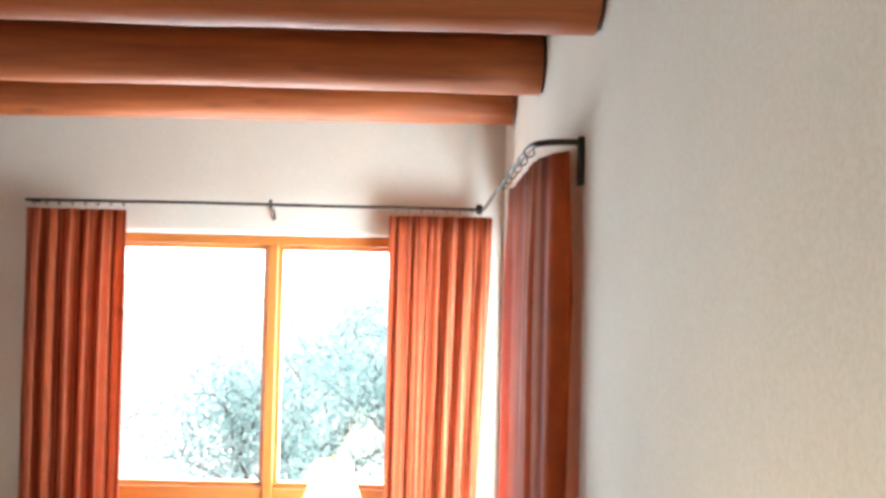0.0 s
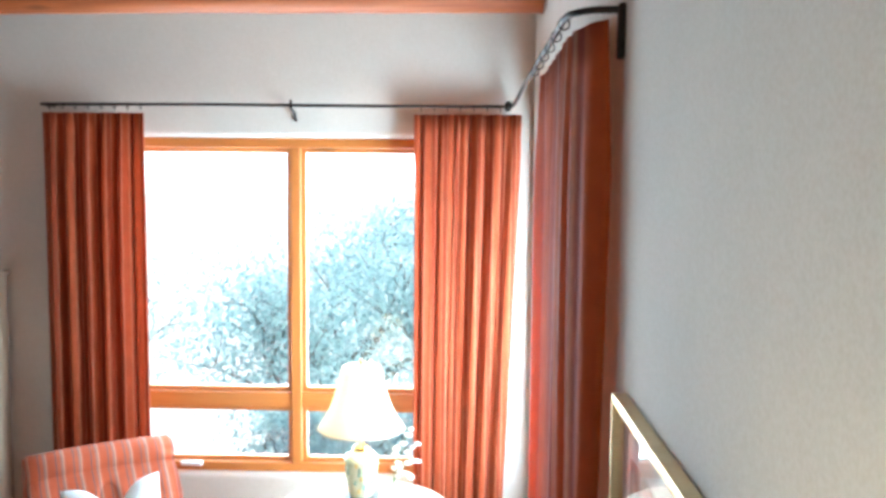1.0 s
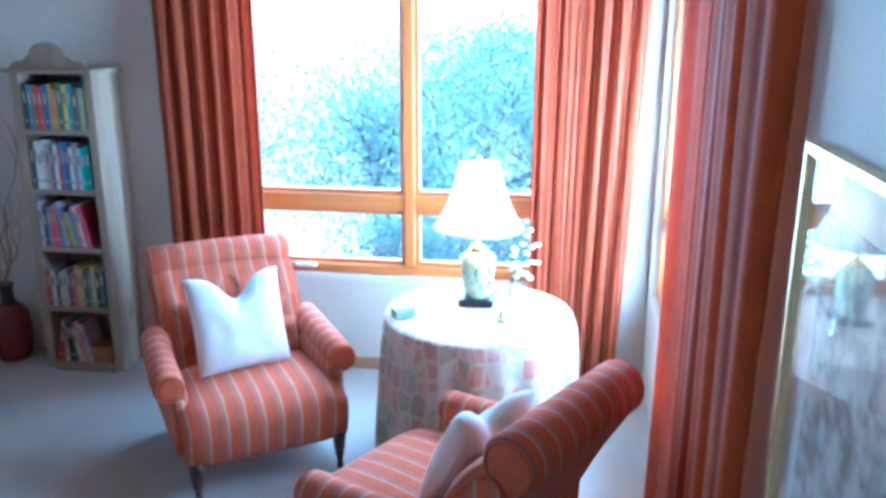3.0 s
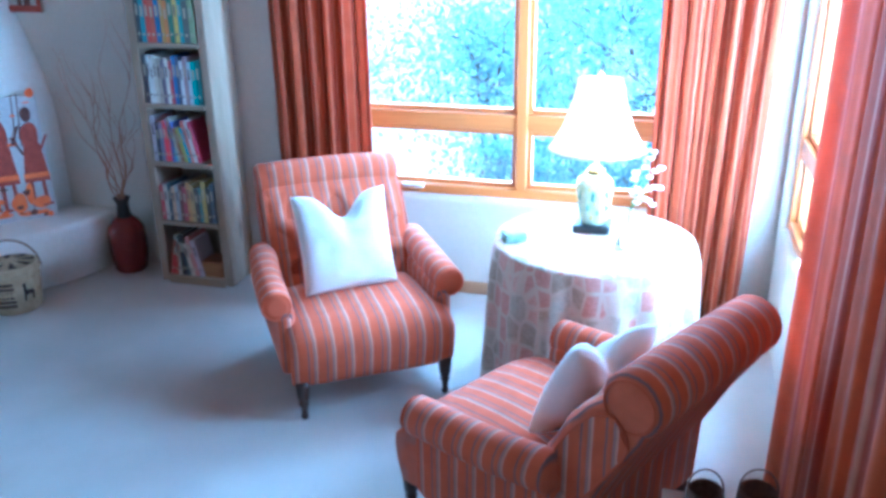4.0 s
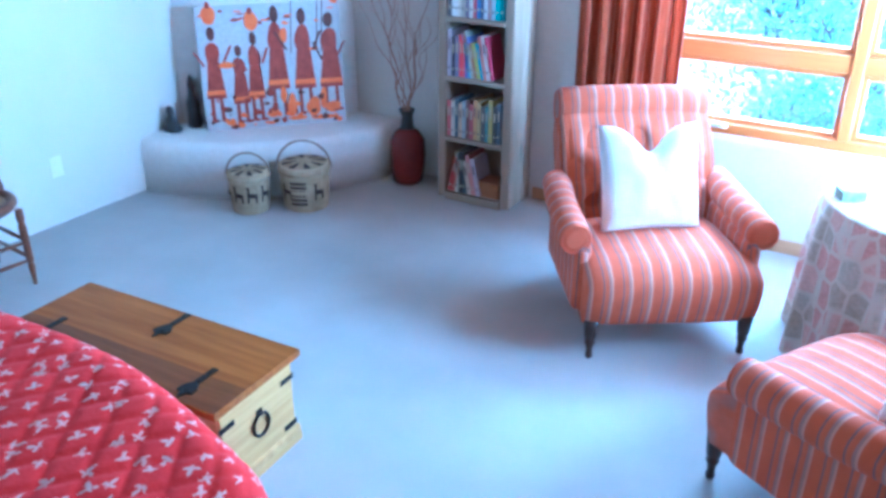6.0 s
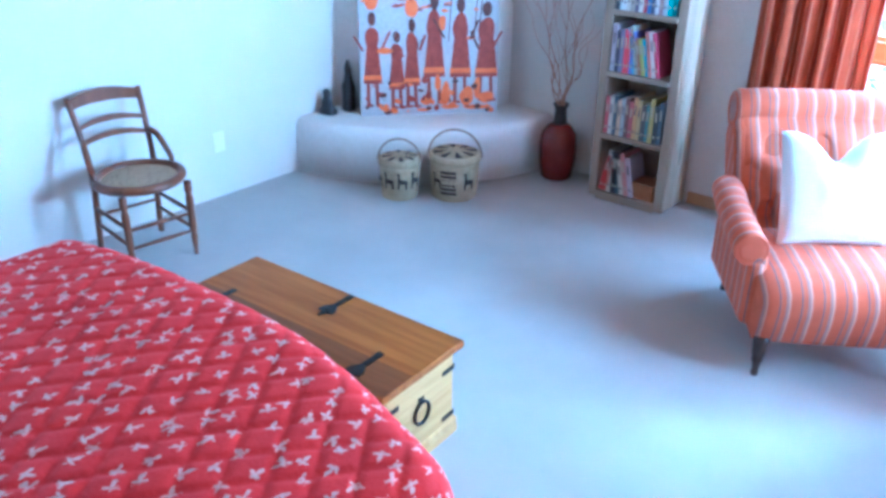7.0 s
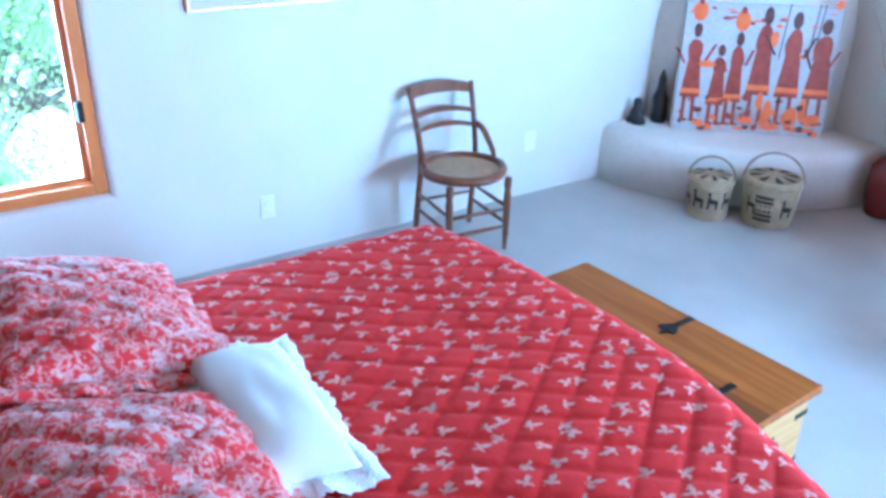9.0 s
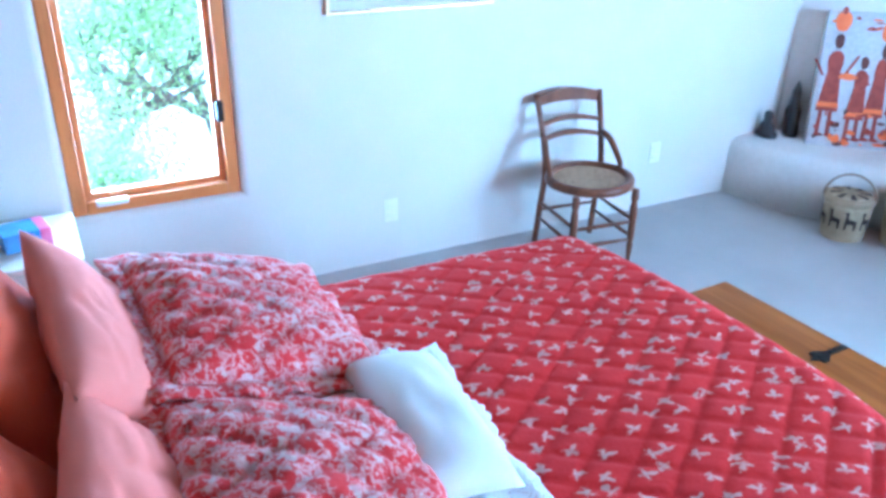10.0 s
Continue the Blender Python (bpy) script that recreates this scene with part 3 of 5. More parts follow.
for x in (0.115, 0.275, 0.305):
    part("painted_shape", flat([(x, 0.45), (x + 0.006, 0.45), (x + 0.03, 0.76), (x + 0.024, 0.76)], -0.0045), BROWN_PAINT, art)

plaque = thing("wall_panel", "small dark red painted panel hanging above the vase", "painting", pose(-2.97, NORTH, 1.56))
part("panel", rbox((0.23, 0.022, 0.36), (0, -0.011, 0.18), 0.004), CANVAS_SIDE, plaque)
part("border", rbox((0.232, 0.006, 0.04), (0, -0.022, 0.02), 0.002), RUST, plaque, "dark red lower border")
part("border", rbox((0.03, 0.006, 0.32), (0.10, -0.0215, 0.20), 0.002), RUST, plaque)
part("painted_shape", rbox((0.045, 0.005, 0.29), (0.02, -0.0225, 0.185), 0.002), BROWN_PAINT, plaque)
part("painted_shape", rbox((0.03, 0.005, 0.25), (-0.035, -0.0225, 0.165), 0.002), BROWN_PAINT, plaque)

BLACK = mottled("black stoneware", (0.012, 0.011, 0.012), (0.03, 0.028, 0.028), 20, 0.35, 0.3, 0.002)
solo("figurine", lathe([(0, 0), (0.055, 0), (0.058, 0.02), (0.04, 0.04), (0.034, 0.075), (0.022, 0.10), (0.026, 0.125), (0.02, 0.15), (0.0, 0.16)], 14, None, pose(-3.625, 4.80, 0.343), lambda a, z: 1 + 0.22 * math.cos(2 * a)), BLACK, "small black carved figurine on the hearth", "figurine", True)
solo("figurine", lathe([(0, 0), (0.05, 0), (0.052, 0.03), (0.045, 0.09), (0.05, 0.15), (0.032, 0.19), (0.024, 0.23), (0.028, 0.26), (0.016, 0.30), (0.0, 0.33)], 14, None, pose(-3.585, 4.95, 0.343), lambda a, z: 1 + 0.2 * math.cos(2 * a + 1)), BLACK, "tall dark carved figurine beside the painting", "figurine", True)

# ---- baskets ----
STRAW = Mat("coiled straw", 0.8)
coil = STRAW.math("SINE", STRAW.math("MULTIPLY", STRAW.axis(2), 520.0))
STRAW.color(STRAW.mix(0.3, STRAW.ramp(STRAW.noise(26, 4), [(0.3, (0.36, 0.27, 0.15)), (0.7, (0.55, 0.44, 0.27))]), STRAW.ramp(coil, [(0.0, (0.25, 0.19, 0.11)), (0.6, (0.6, 0.5, 0.32))])))
STRAW.bump(STRAW.math("ADD", coil, STRAW.noise(300, 2)), 0.6, 0.004)
STRAW = STRAW.m
STRAW_DARK = mottled("dyed straw", (0.03, 0.025, 0.025), (0.07, 0.055, 0.05), 60, 0.85, 0.5, 0.002)


def wrap(r0, r1, z0, z1, a, pts, mat, parent, name="woven_motif"):
    """A flat woven motif laid on the basket's side: outline in (sideways, up) metres round angle a."""
    bm = bmesh.new()
    front = []
    for s, z in pts:
        r = r0 + (r1 - r0) * (z - z0) / (z1 - z0) + 0.0075
        q = a + s / r
        front.append(bm.verts.new((r * math.cos(q), r * math.sin(q), z)))
    f = bm.faces.new(front)
    bmesh.ops.solidify(bm, geom=[f], thickness=0.002)
    part(name, bm, mat, parent)


def wrap_bar(r0, r1, z0, z1, a, s0, s1, za, zb, mat, parent):
    """A woven bar that follows the basket's round side from s0 to s1."""
    rows = []
    for z in (za, zb):
        q = r0 + (r1 - r0) * (z - z0) / (z1 - z0) + 0.002
        rows.append([(q * math.cos(a + s / q), q * math.sin(a + s / q), z) for s in (s0 + (s1 - s0) * k / 8 for k in range(9))])
    part("woven_motif", sheet(rows, 0.003), mat, parent)


def llama(s, z, k):
    return [(s - 0.028 * k, z), (s - 0.018 * k, z), (s - 0.016 * k, z + 0.03 * k), (s + 0.012 * k, z + 0.03 * k), (s + 0.014 * k, z), (s + 0.024 * k, z), (s + 0.026 * k, z + 0.05 * k), (s - 0.014 * k, z + 0.056 * k), (s - 0.016 * k, z + 0.095 * k), (s - 0.034 * k, z + 0.088 * k), (s - 0.026 * k, z + 0.076 * k)]


def basket(x, y, r, h, turn, label, ladder):
    b = thing("lidded_basket", label, "basket", pose(x, y, 0, 0, 0, turn), "lidded baskets by the hearth")
    part("body", lathe([(0, 0), (r * 0.86, 0), (r * 0.9, 0.008), (r * 0.97, h * 0.45), (r, h * 0.82), (r * 0.96, h * 0.83), (0, h * 0.83)], 40), STRAW, b, smooth=True)
    lid = part("lid", lathe([(r * 1.04, h * 0.80), (r * 1.06, h * 0.86), (r * 1.03, h * 0.93), (r * 0.8, h * 0.965), (r * 0.3, h * 0.985), (0, h * 0.99)], 40), STRAW, b, smooth=True)
    for k in range(8):
        a = 2 * math.pi * k / 8 + 0.3
        bm = bmesh.new()
        top = [bm.verts.new((q * math.cos(a + s), q * math.sin(a + s), h * z)) for q, s, z in ((r * 0.32, -0.12, 0.992), (r * 0.86, -0.16, 0.965), (r * 0.86, 0.16, 0.965), (r * 0.32, 0.12, 0.992))]
        f = bm.faces.new(top)
        bmesh.ops.solidify(bm, geom=[f], thickness=0.003)
        part("woven_motif", bm, STRAW_DARK, lid)
    arc = [(0, r * 1.05 * math.cos(t), h * 0.86 + r * 1.02 * math.sin(t) * 1.05) for t in (math.pi * k / 16 for k in range(17))]
    part("handle", tube(arc, 0.007, 8), BOOKCASE_WOOD, b, "bent wooden hoop handle", True)
    span2 = (r * 0.9, r, 0.008, h * 0.82)
    if ladder:
        for k in range(6):
            wrap_bar(*span2, -0.15, -0.05, 0.05, 0.05 + 0.026 * k, 0.067 + 0.026 * k, STRAW_DARK, b)
        wrap(*span2, 0.05 + 0.10 / r, llama(0, 0.08, 1.15), STRAW_DARK, b)
        wrap(*span2, 0.05 - 0.10 / r, llama(0, 0.09, 1.0), STRAW_DARK, b)
    else:
        for k in (-1, 1):
            wrap(*span2, 0.04 * k / r, llama(0, 0.08, 1.1), STRAW_DARK, b)
        for k in (-1, 1):
            wrap(*span2, 0.125 * k / r, llama(0, 0.08, 1.1), STRAW_DARK, b)
    return b


basket(-2.925, 4.715, 0.122, 0.255, -58, "round lidded straw basket with dark woven animals", False)
basket(-2.685, 4.935, 0.150, 0.285, -58, "larger lidded straw basket with a dark woven ladder", True)

# ---- vase with twigs ----
GLAZE = mottled("oxblood glaze", (0.10, 0.008, 0.008), (0.18, 0.02, 0.017), 7, 0.22, 0.1, 0.002)
TWIG = mottled("bare willow", (0.30, 0.15, 0.09), (0.42, 0.23, 0.15), 30, 0.7)
vase = thing("floor_vase", "dark red glazed floor vase holding curly bare twigs", "vase", pose(-2.395, 5.60, 0))
part("body", lathe([(0, 0), (0.085, 0), (0.098, 0.015), (0.113, 0.12), (0.116, 0.20), (0.108, 0.285), (0.075, 0.335), (0.05, 0.352)], 32), GLAZE, vase, smooth=True)
part("neck", lathe([(0.05, 0.351), (0.040, 0.375), (0.036, 0.44), (0.052, 0.475), (0.046, 0.475), (0.034, 0.44), (0.0, 0.40)], 24), BLACK, vase, "black glazed neck", True)
rng = random.Random(11)
for k in range(9):
    a, lean = rng.uniform(0, 6.28), rng.uniform(0.10, 0.28)
    if k < 3: a, lean = math.pi + rng.uniform(-0.5, 0.5), rng.uniform(0.25, 0.36)
    top = rng.uniform(1.0, 1.75)
    pts = [Vector((0.012 * math.cos(a), 0.012 * math.sin(a), 0.41))]
    n = 14
    for i in range(1, n + 1):
        f = i / n
        w = 0.03 * math.sin(f * 9 + k * 2) * (0.3 + f)
        pts.append(Vector((lean * f ** 1.2 * math.cos(a) + w * math.sin(a) + 0.02 * math.sin(f * 15 + k), min(lean * f ** 1.2 * math.sin(a) * 0.6 - w * math.cos(a), 0.12), 0.41 + (top - 0.41) * f)))
    bm = tube(curve_points(pts, 3), [0.0045 * (1 - 0.75 * i / (n * 3)) for i in range(n * 3 + 1)], 6)
    for s in range(2):
        i = rng.randint(4, 10)
        q = [pts[i]]
        b2 = rng.uniform(0, 6.28)
        for j in range(1, 7):
            q.append(q[-1] + Vector((0.022 * math.cos(b2 + j * 0.5), 0.012 * math.sin(b2 + j * 0.5), 0.045)))
        tube(curve_points(q, 2), [0.003 * (1 - 0.7 * j / 12) for j in range(13)], 5, bm)
    part("twig", bm, TWIG, vase, smooth=True)

# ---- bookcase ----
BX0, BX1, BY0, BY1, BT = -2.083, -1.60, 5.445, 5.745, 1.76
case = thing("bookcase", "narrow weathered wooden bookcase full of books with an arched crest", "bookcase", pose(0, 0, 0))
side = 0.055
for x in (BX0 + side / 2, BX1 - side / 2):
    part("side_panel", rbox((side, BY1 - BY0 - 0.02, BT - 0.02), (x, (BY0 + BY1) / 2 + 0.01, BT / 2), 0.006), BOOKCASE_WOOD, case)
part("back_panel", span(BX0 + side, BX1 - side, BY1 - 0.015, BY1, 0.05, BT - 0.02), BOOKCASE_WOOD, case)
SHELVES = (0.055, 0.405, 0.765, 1.10, 1.435)
for z in SHELVES:
    part("shelf", span(BX0 + side - 0.004, BX1 - side + 0.004, BY0 + 0.006, BY1 - 0.016, z - 0.026, z, 0.004), BOOKCASE_SHELF, case)
part("top_board", span(BX0 - 0.02, BX1 + 0.02, BY0 - 0.018, BY1, BT - 0.02, BT + 0.005, 0.006), BOOKCASE_SHELF, case)
part("plinth", span(BX0 + side, BX1 - side, BY0 + 0.012, BY0 + 0.034, 0.0, 0.03, 0.004), BOOKCASE_SHELF, case)
crest = [(-0.23, 0), (-0.2, 0.035), (-0.14, 0.045), (-0.11, 0.07)] + [(0.10 * math.cos(t), 0.075 + 0.065 * math.sin(t)) for t in (math.pi * (1 - k / 10) for k in range(11))] + [(0.11, 0.07), (0.14, 0.045), (0.2, 0.035), (0.23, 0)]
bm = prism([((BX0 + BX1) / 2 + x, BT + 0.0055 + z) for x, z in crest], BY0 + 0.01, BY0 + 0.032, 1)
part("crest", bm, BOOKCASE_WOOD, case)

PAGES = mottled("book pages", (0.62, 0.57, 0.46), (0.70, 0.66, 0.55), 40, 0.85)
cover_mats = {}


def cover(c):
    if c not in cover_mats:
        cover_mats[c] = mottled("book cover", tuple(v * 0.9 for v in c), tuple(min(1, v * 1.1) for v in c), 12, 0.5, 0.1, 0.001)
    return cover_mats[c]


COVERS = {
    4: [(0.05, 0.06, 0.07), (0.10, 0.30, 0.36), (0.45, 0.07, 0.05), (0.42, 0.10, 0.06), (0.06, 0.16, 0.36), (0.45, 0.28, 0.07), (0.55, 0.22, 0.06), (0.08, 0.20, 0.14), (0.62, 0.48, 0.12), (0.10, 0.34, 0.36), (0.12, 0.13, 0.12), (0.30, 0.36, 0.2)],
    3: [(0.07, 0.07, 0.08), (0.66, 0.70, 0.68), (0.70, 0.72, 0.70), (0.62, 0.60, 0.52), (0.40, 0.36, 0.30), (0.16, 0.14, 0.20), (0.68, 0.68, 0.62), (0.40, 0.06, 0.08), (0.08, 0.18, 0.42), (0.08, 0.10, 0.18), (0.66, 0.68, 0.70), (0.34, 0.24, 0.26), (0.45, 0.55, 0.60), (0.05, 0.40, 0.38), (0.04, 0.16, 0.15)],
    2: [(0.45, 0.40, 0.45), (0.05, 0.05, 0.08), (0.22, 0.20, 0.30), (0.68, 0.06, 0.10), (0.62, 0.08, 0.10), (0.16, 0.20, 0.55), (0.20, 0.42, 0.62), (0.40, 0.40, 0.34), (0.30, 0.16, 0.08), (0.40, 0.42, 0.10), (0.08, 0.36, 0.48), (0.60, 0.22, 0.18), (0.66, 0.58, 0.56), (0.38, 0.04, 0.09)],
    1: [(0.46, 0.08, 0.10), (0.60, 0.56, 0.48), (0.06, 0.10, 0.14), (0.58, 0.42, 0.28), (0.40, 0.44, 0.46), (0.16, 0.08, 0.08), (0.38, 0.10, 0.12), (0.56, 0.34, 0.14), (0.50, 0.38, 0.18), (0.10, 0.10, 0.10), (0.12, 0.26, 0.26), (0.46, 0.38, 0.12), (0.05, 0.06, 0.06), (0.10, 0.14, 0.18)],
    0: [(0.42, 0.05, 0.05), (0.44, 0.06, 0.05), (0.60, 0.52, 0.40), (0.05, 0.05, 0.06), (0.08, 0.12, 0.14), (0.55, 0.45, 0.34), (0.50, 0.22, 0.20), (0.45, 0.36, 0.40)],
}


def book(x, z, w, h, d, tilt, c, label):
    b = thing("book", label, "book", pose(x, BY0 + 0.02, z, 0, tilt, 0), "books in the bookcase")
    t = 0.003
    bm = span(0, t, 0.002, d, 0, h, 0.001)
    span(w - t, w, 0.002, d, 0, h, 0.001, 2, bm)
    part("cover", bm, cover(c), b)
    part("spine", rbox((w, 0.006, h), (w / 2, 0.003, h / 2), 0.0025), cover(c), b)
    part("pages", span(t, w - t, 0.006, d - 0.003, 0.003, h - 0.004), PAGES, b)
    pale = sum(c) < 1.0
    for u, v in ((0.55, 0.85), (0.15, 0.22)):
        part("title_bar", rbox((w * 0.42, 0.0015, h * (v - u) * 0.8), (w / 2, -0.0012, h * (u + v) / 2)), cover((0.42, 0.37, 0.27) if pale else (0.16, 0.13, 0.13)), b)


def hue(c):
    r, g, b = c
    if max(c) < 0.2: return "dark"
    if min(c) > 0.45: return "pale"
    if r > 1.6 * g and r > 1.6 * b: return "red" if g < 0.2 else "orange"
    if b > r * 1.3 and b > g * 1.1: return "blue"
    if g > r * 1.3: return "green"
    if r > b * 1.5: return "ochre"
    return "grey"


rng = random.Random(3)
for row, covers in COVERS.items():
    z = SHELVES[row] + 0.001
    x = BX0 + side + 0.008
    room = BX1 - side - 0.01 - x
    if row == 0: room *= 0.66
    ws = [rng.uniform(0.8, 1.25) for _ in covers]
    lean = row == 2
    k = (room - (0.05 if lean else 0.0)) / sum(ws)
    for i, (w, c) in enumerate(zip(ws, covers)):
        h = rng.uniform(0.20, 0.262) if row != 3 else rng.uniform(0.235, 0.268)
        tilt = -11 - rng.random() * 2 if lean and i > 5 else (-12 if row == 0 and i > 3 else (13 if row == 0 and i < 2 else 0))
        book(x, z + (0.0 if tilt < 0 else w * k * math.sin(radians(tilt))), w * k - 0.0008, h, rng.uniform(0.15, 0.2), tilt, c, "%s hardback book standing %s on a shelf" % (hue(c), "aslant" if tilt else "upright"))
        x += w * k
box = solo("wooden_box", span(-1.83, -1.67, 5.475, 5.62, SHELVES[0] + 0.001, SHELVES[0] + 0.10, 0.006), wooden("box wood", (0.20, 0.08, 0.03), (0.32, 0.14, 0.05), 0, 0.45), "small brown wooden box on the lowest shelf", "box")
# ---- armchairs ----
def roll(points, radius, ends=0.03):
    """A fat bolster along points with rounded ends."""
    p = [Vector(q) for q in points]
    r = [radius * 0.55, radius * 0.9, radius] + [radius] * (len(p) - 2) + [radius, radius * 0.9, radius * 0.55]
    a, b = (p[0] - p[1]).normalized(), (p[-1] - p[-2]).normalized()
    q = [p[0] + a * ends, p[0] + a * ends * 0.6] + p + [p[-1] + b * ends * 0.6, p[-1] + b * ends]
    r = [radius * 0.6, radius * 0.9] + [radius] * len(p) + [radius * 0.9, radius * 0.6]
    return tube(q, r, 20)


def armchair(m, label, group="striped armchairs"):
    c = thing("armchair", label, "armchair", m, group)
    # seat: crowned, bulging over the front
    rows = []
    n, k = 22, 18
    prof = [(0.60, 0.40), (0.42, 0.425), (0.25, 0.432), (0.10, 0.425), (0.02, 0.41), (-0.03, 0.385), (-0.052, 0.345), (-0.055, 0.30), (-0.045, 0.24), (-0.03, 0.19), (-0.02, 0.165), (0.60, 0.165)]
    for y, z in prof:
        row = []
        for j in range(k + 1):
            u = 2 * j / k - 1
            half = 0.365 if y < 0.13 else 0.33
            e = max(0.0, 1 - abs(u) ** 6)
            row.append((u * half, y + (0.025 * (1 - e) if y < 0.1 else 0), z - (0.028 * (1 - e) if z > 0.36 else 0) + (0.012 * (1 - u * u) if z > 0.4 else 0)))
        rows.append(row)
    bm = sheet(rows)
    bm.verts.ensure_lookup_table()
    for j in (0, k):
        bm.faces.new([bm.verts[i * (k + 1) + j] for i in range(len(prof))])
    part("seat", bm, CHAIR_X, c, smooth=True)
    part("seat_base", rbox((0.72, 0.62, 0.14), (0, 0.39, 0.235), 0.03, 3), CHAIR_X, c, smooth=True)
    # arms: panel with a scrolled bolster on top
    for s in (-1, 1):
        bm = rbox((0.075, 0.60, 0.32), (s * 0.355, 0.40, 0.32), 0.03, 4)
        part("arm_panel", bm, CHAIR_Y, c, smooth=True)
        arm = part("arm", roll([(s * 0.392, 0.12, 0.495), (s * 0.392, 0.3, 0.503), (s * 0.388, 0.48, 0.515), (s * 0.375, 0.66, 0.535)], 0.068, 0.012), CHAIR_Y, c, smooth=True)
        part("scroll", lathe([(0, 0.0), (0.03, 0.004), (0.058, 0.002), (0.062, -0.012)], 22, None, pose(s * 0.392, 0.106, 0.495, 90, 0, 0)), CHAIR_PLAIN, arm, "gathered round arm front", True)
        tw = [(s * 0.392 + 0.06 * math.cos(a), 0.104, 0.495 + 0.06 * math.sin(a)) for a in (2 * math.pi * i / 24 for i in range(24))]
        part("piping", tube(tw, 0.004, 6, closed=True), CHAIR_PLAIN, arm, smooth=True)
        part("front_post", rbox((0.06, 0.05, 0.28), (s * 0.36, 0.115, 0.31), 0.024, 4), CHAIR_X, c, smooth=True)
    # tufted back, leaning, with a rolled top
    rows = []
    n, k = 26, 34
    buttons = [(x, v) for v, xs in ((0.20, (-0.22, 0, 0.22)), (0.48, (-0.28, -0.1, 0.1, 0.28)), (0.76, (-0.2, 0, 0.2))) for x in xs]
    for i in range(n + 1):
        v = i / n
        y, z = 0.565 + 0.03 * v + 0.215 * v * v, 0.38 + 0.455 * v
        row = []
        for j in range(k + 1):
            u = 2 * j / k - 1
            x = u * 0.342
            dent = sum(0.085 * math.exp(-(((x - bx) / 0.036) ** 2 + ((v - bv) * 0.46 / 0.036) ** 2)) for bx, bv in buttons)
            seam = sum(0.03 * math.exp(-((abs(x - bx) * 0.8 + (v - bv) * 0.46) / 0.012) ** 2) for bx, bv in buttons if bv - 0.3 < v < bv)
            puff = 0.05 * (1 - u ** 6) * (1 - 0.8 * v ** 5)
            row.append((x, y - puff + dent + seam * 0.5 + (0.035 if j in (0, k) else 0.0), z))
        rows.append(row)
    rim = rows[-1]
    rows += [[(x, y + dy, z + dz) for x, y, z in rim] for dy, dz in ((0.035, 0.02),)]
    back_pad = part("backrest", sheet(rows), CHAIR_X, c, smooth=True)
    for bx, bv in buttons[3:]:
        part("button", lathe([(0.011, -0.003), (0.011, 0.003), (0.006, 0.007), (0, 0.008)], 10, None, pose(bx, 0.585 + 0.03 * bv + 0.215 * bv * bv, 0.38 + 0.455 * bv, 104, 0, 0)), CHAIR_X, back_pad, "cloth-covered button", True)
    side = [(0.575, 0.18), (0.57, 0.42), (0.605, 0.56), (0.665, 0.68), (0.745, 0.78), (0.825, 0.845), (0.915, 0.855), (0.95, 0.805), (0.92, 0.725), (0.84, 0.59), (0.755, 0.42), (0.745, 0.18)]
    part("back_frame", prism(side, -0.35, 0.35, 0, 0.022), CHAIR_X, c, smooth=True)
    for s in (-1, 1):
        inner = [(0.61, 0.20), (0.605, 0.42), (0.635, 0.55), (0.695, 0.67), (0.775, 0.765), (0.845, 0.785), (0.89, 0.705), (0.815, 0.57), (0.73, 0.42), (0.72, 0.20)]
        cheek = part("side_panel", prism(inner, s * 0.349, s * 0.358, 0, 0.003), CHAIR_Y, c, smooth=False)
        edge = [(s * 0.357, y, z) for y, z in inner]
        part("piping", tube(curve_points(edge, 3), 0.0045, 6), CHAIR_PLAIN, cheek, smooth=True)
    top = [(-0.335, 0.882, 0.832), (-0.16, 0.886, 0.838), (0, 0.886, 0.840), (0.16, 0.886, 0.838), (0.335, 0.882, 0.832)]
    r = part("top_roll", roll(top, 0.094, 0.018), CHAIR_X, c, smooth=True)
    part("seam", tube([(-0.335, 0.793, 0.796), (0, 0.791, 0.80), (0.335, 0.793, 0.796)], 0.005, 6), CHAIR_PLAIN, r, smooth=True)
    for s in (-1, 1):
        tw = [(s * 0.352, 0.882 + 0.076 * math.cos(a), 0.832 + 0.076 * math.sin(a)) for a in (2 * math.pi * i / 22 for i in range(22))]
        part("piping", tube(tw, 0.004, 6, closed=True), CHAIR_PLAIN, r, smooth=True)
    for x, y in ((-0.325, 0.0), (0.325, 0.0), (-0.30, 0.71), (0.30, 0.71)):
        part("leg", lathe([(0, 0), (0.014, 0), (0.017, 0.012), (0.013, 0.03), (0.017, 0.06), (0.024, 0.075), (0.018, 0.085), (0.026, 0.10), (0.030, 0.15), (0.032, 0.18)], 14, None, pose(x, y, 0)), DARK_WOOD, c, "dark turned wooden leg", True)
    return c


M1 = pose(-0.325, 4.456, 0, 0, 0, 34.6)
M2 = pose(0.21, 4.075, 0, 0, 0, -119.5)
chair = armchair(M1, "terracotta striped armchair with buttoned back and dark turned legs")
tagged(copy_thing(chair, M2), "terracotta striped armchair with its rolled back to the wall")


def pillow(name, label, m, w, h, t, mat, pinch=0.0, seed=0, group="", ear=0.07, crease=0.004):
    return_ob = solo(name, cushion(w, h, t, 36, pinch, 3.0, ear, 0.008, seed, crease), mat, label, "pillow", True, group)
    return_ob.matrix_world = m
    return return_ob


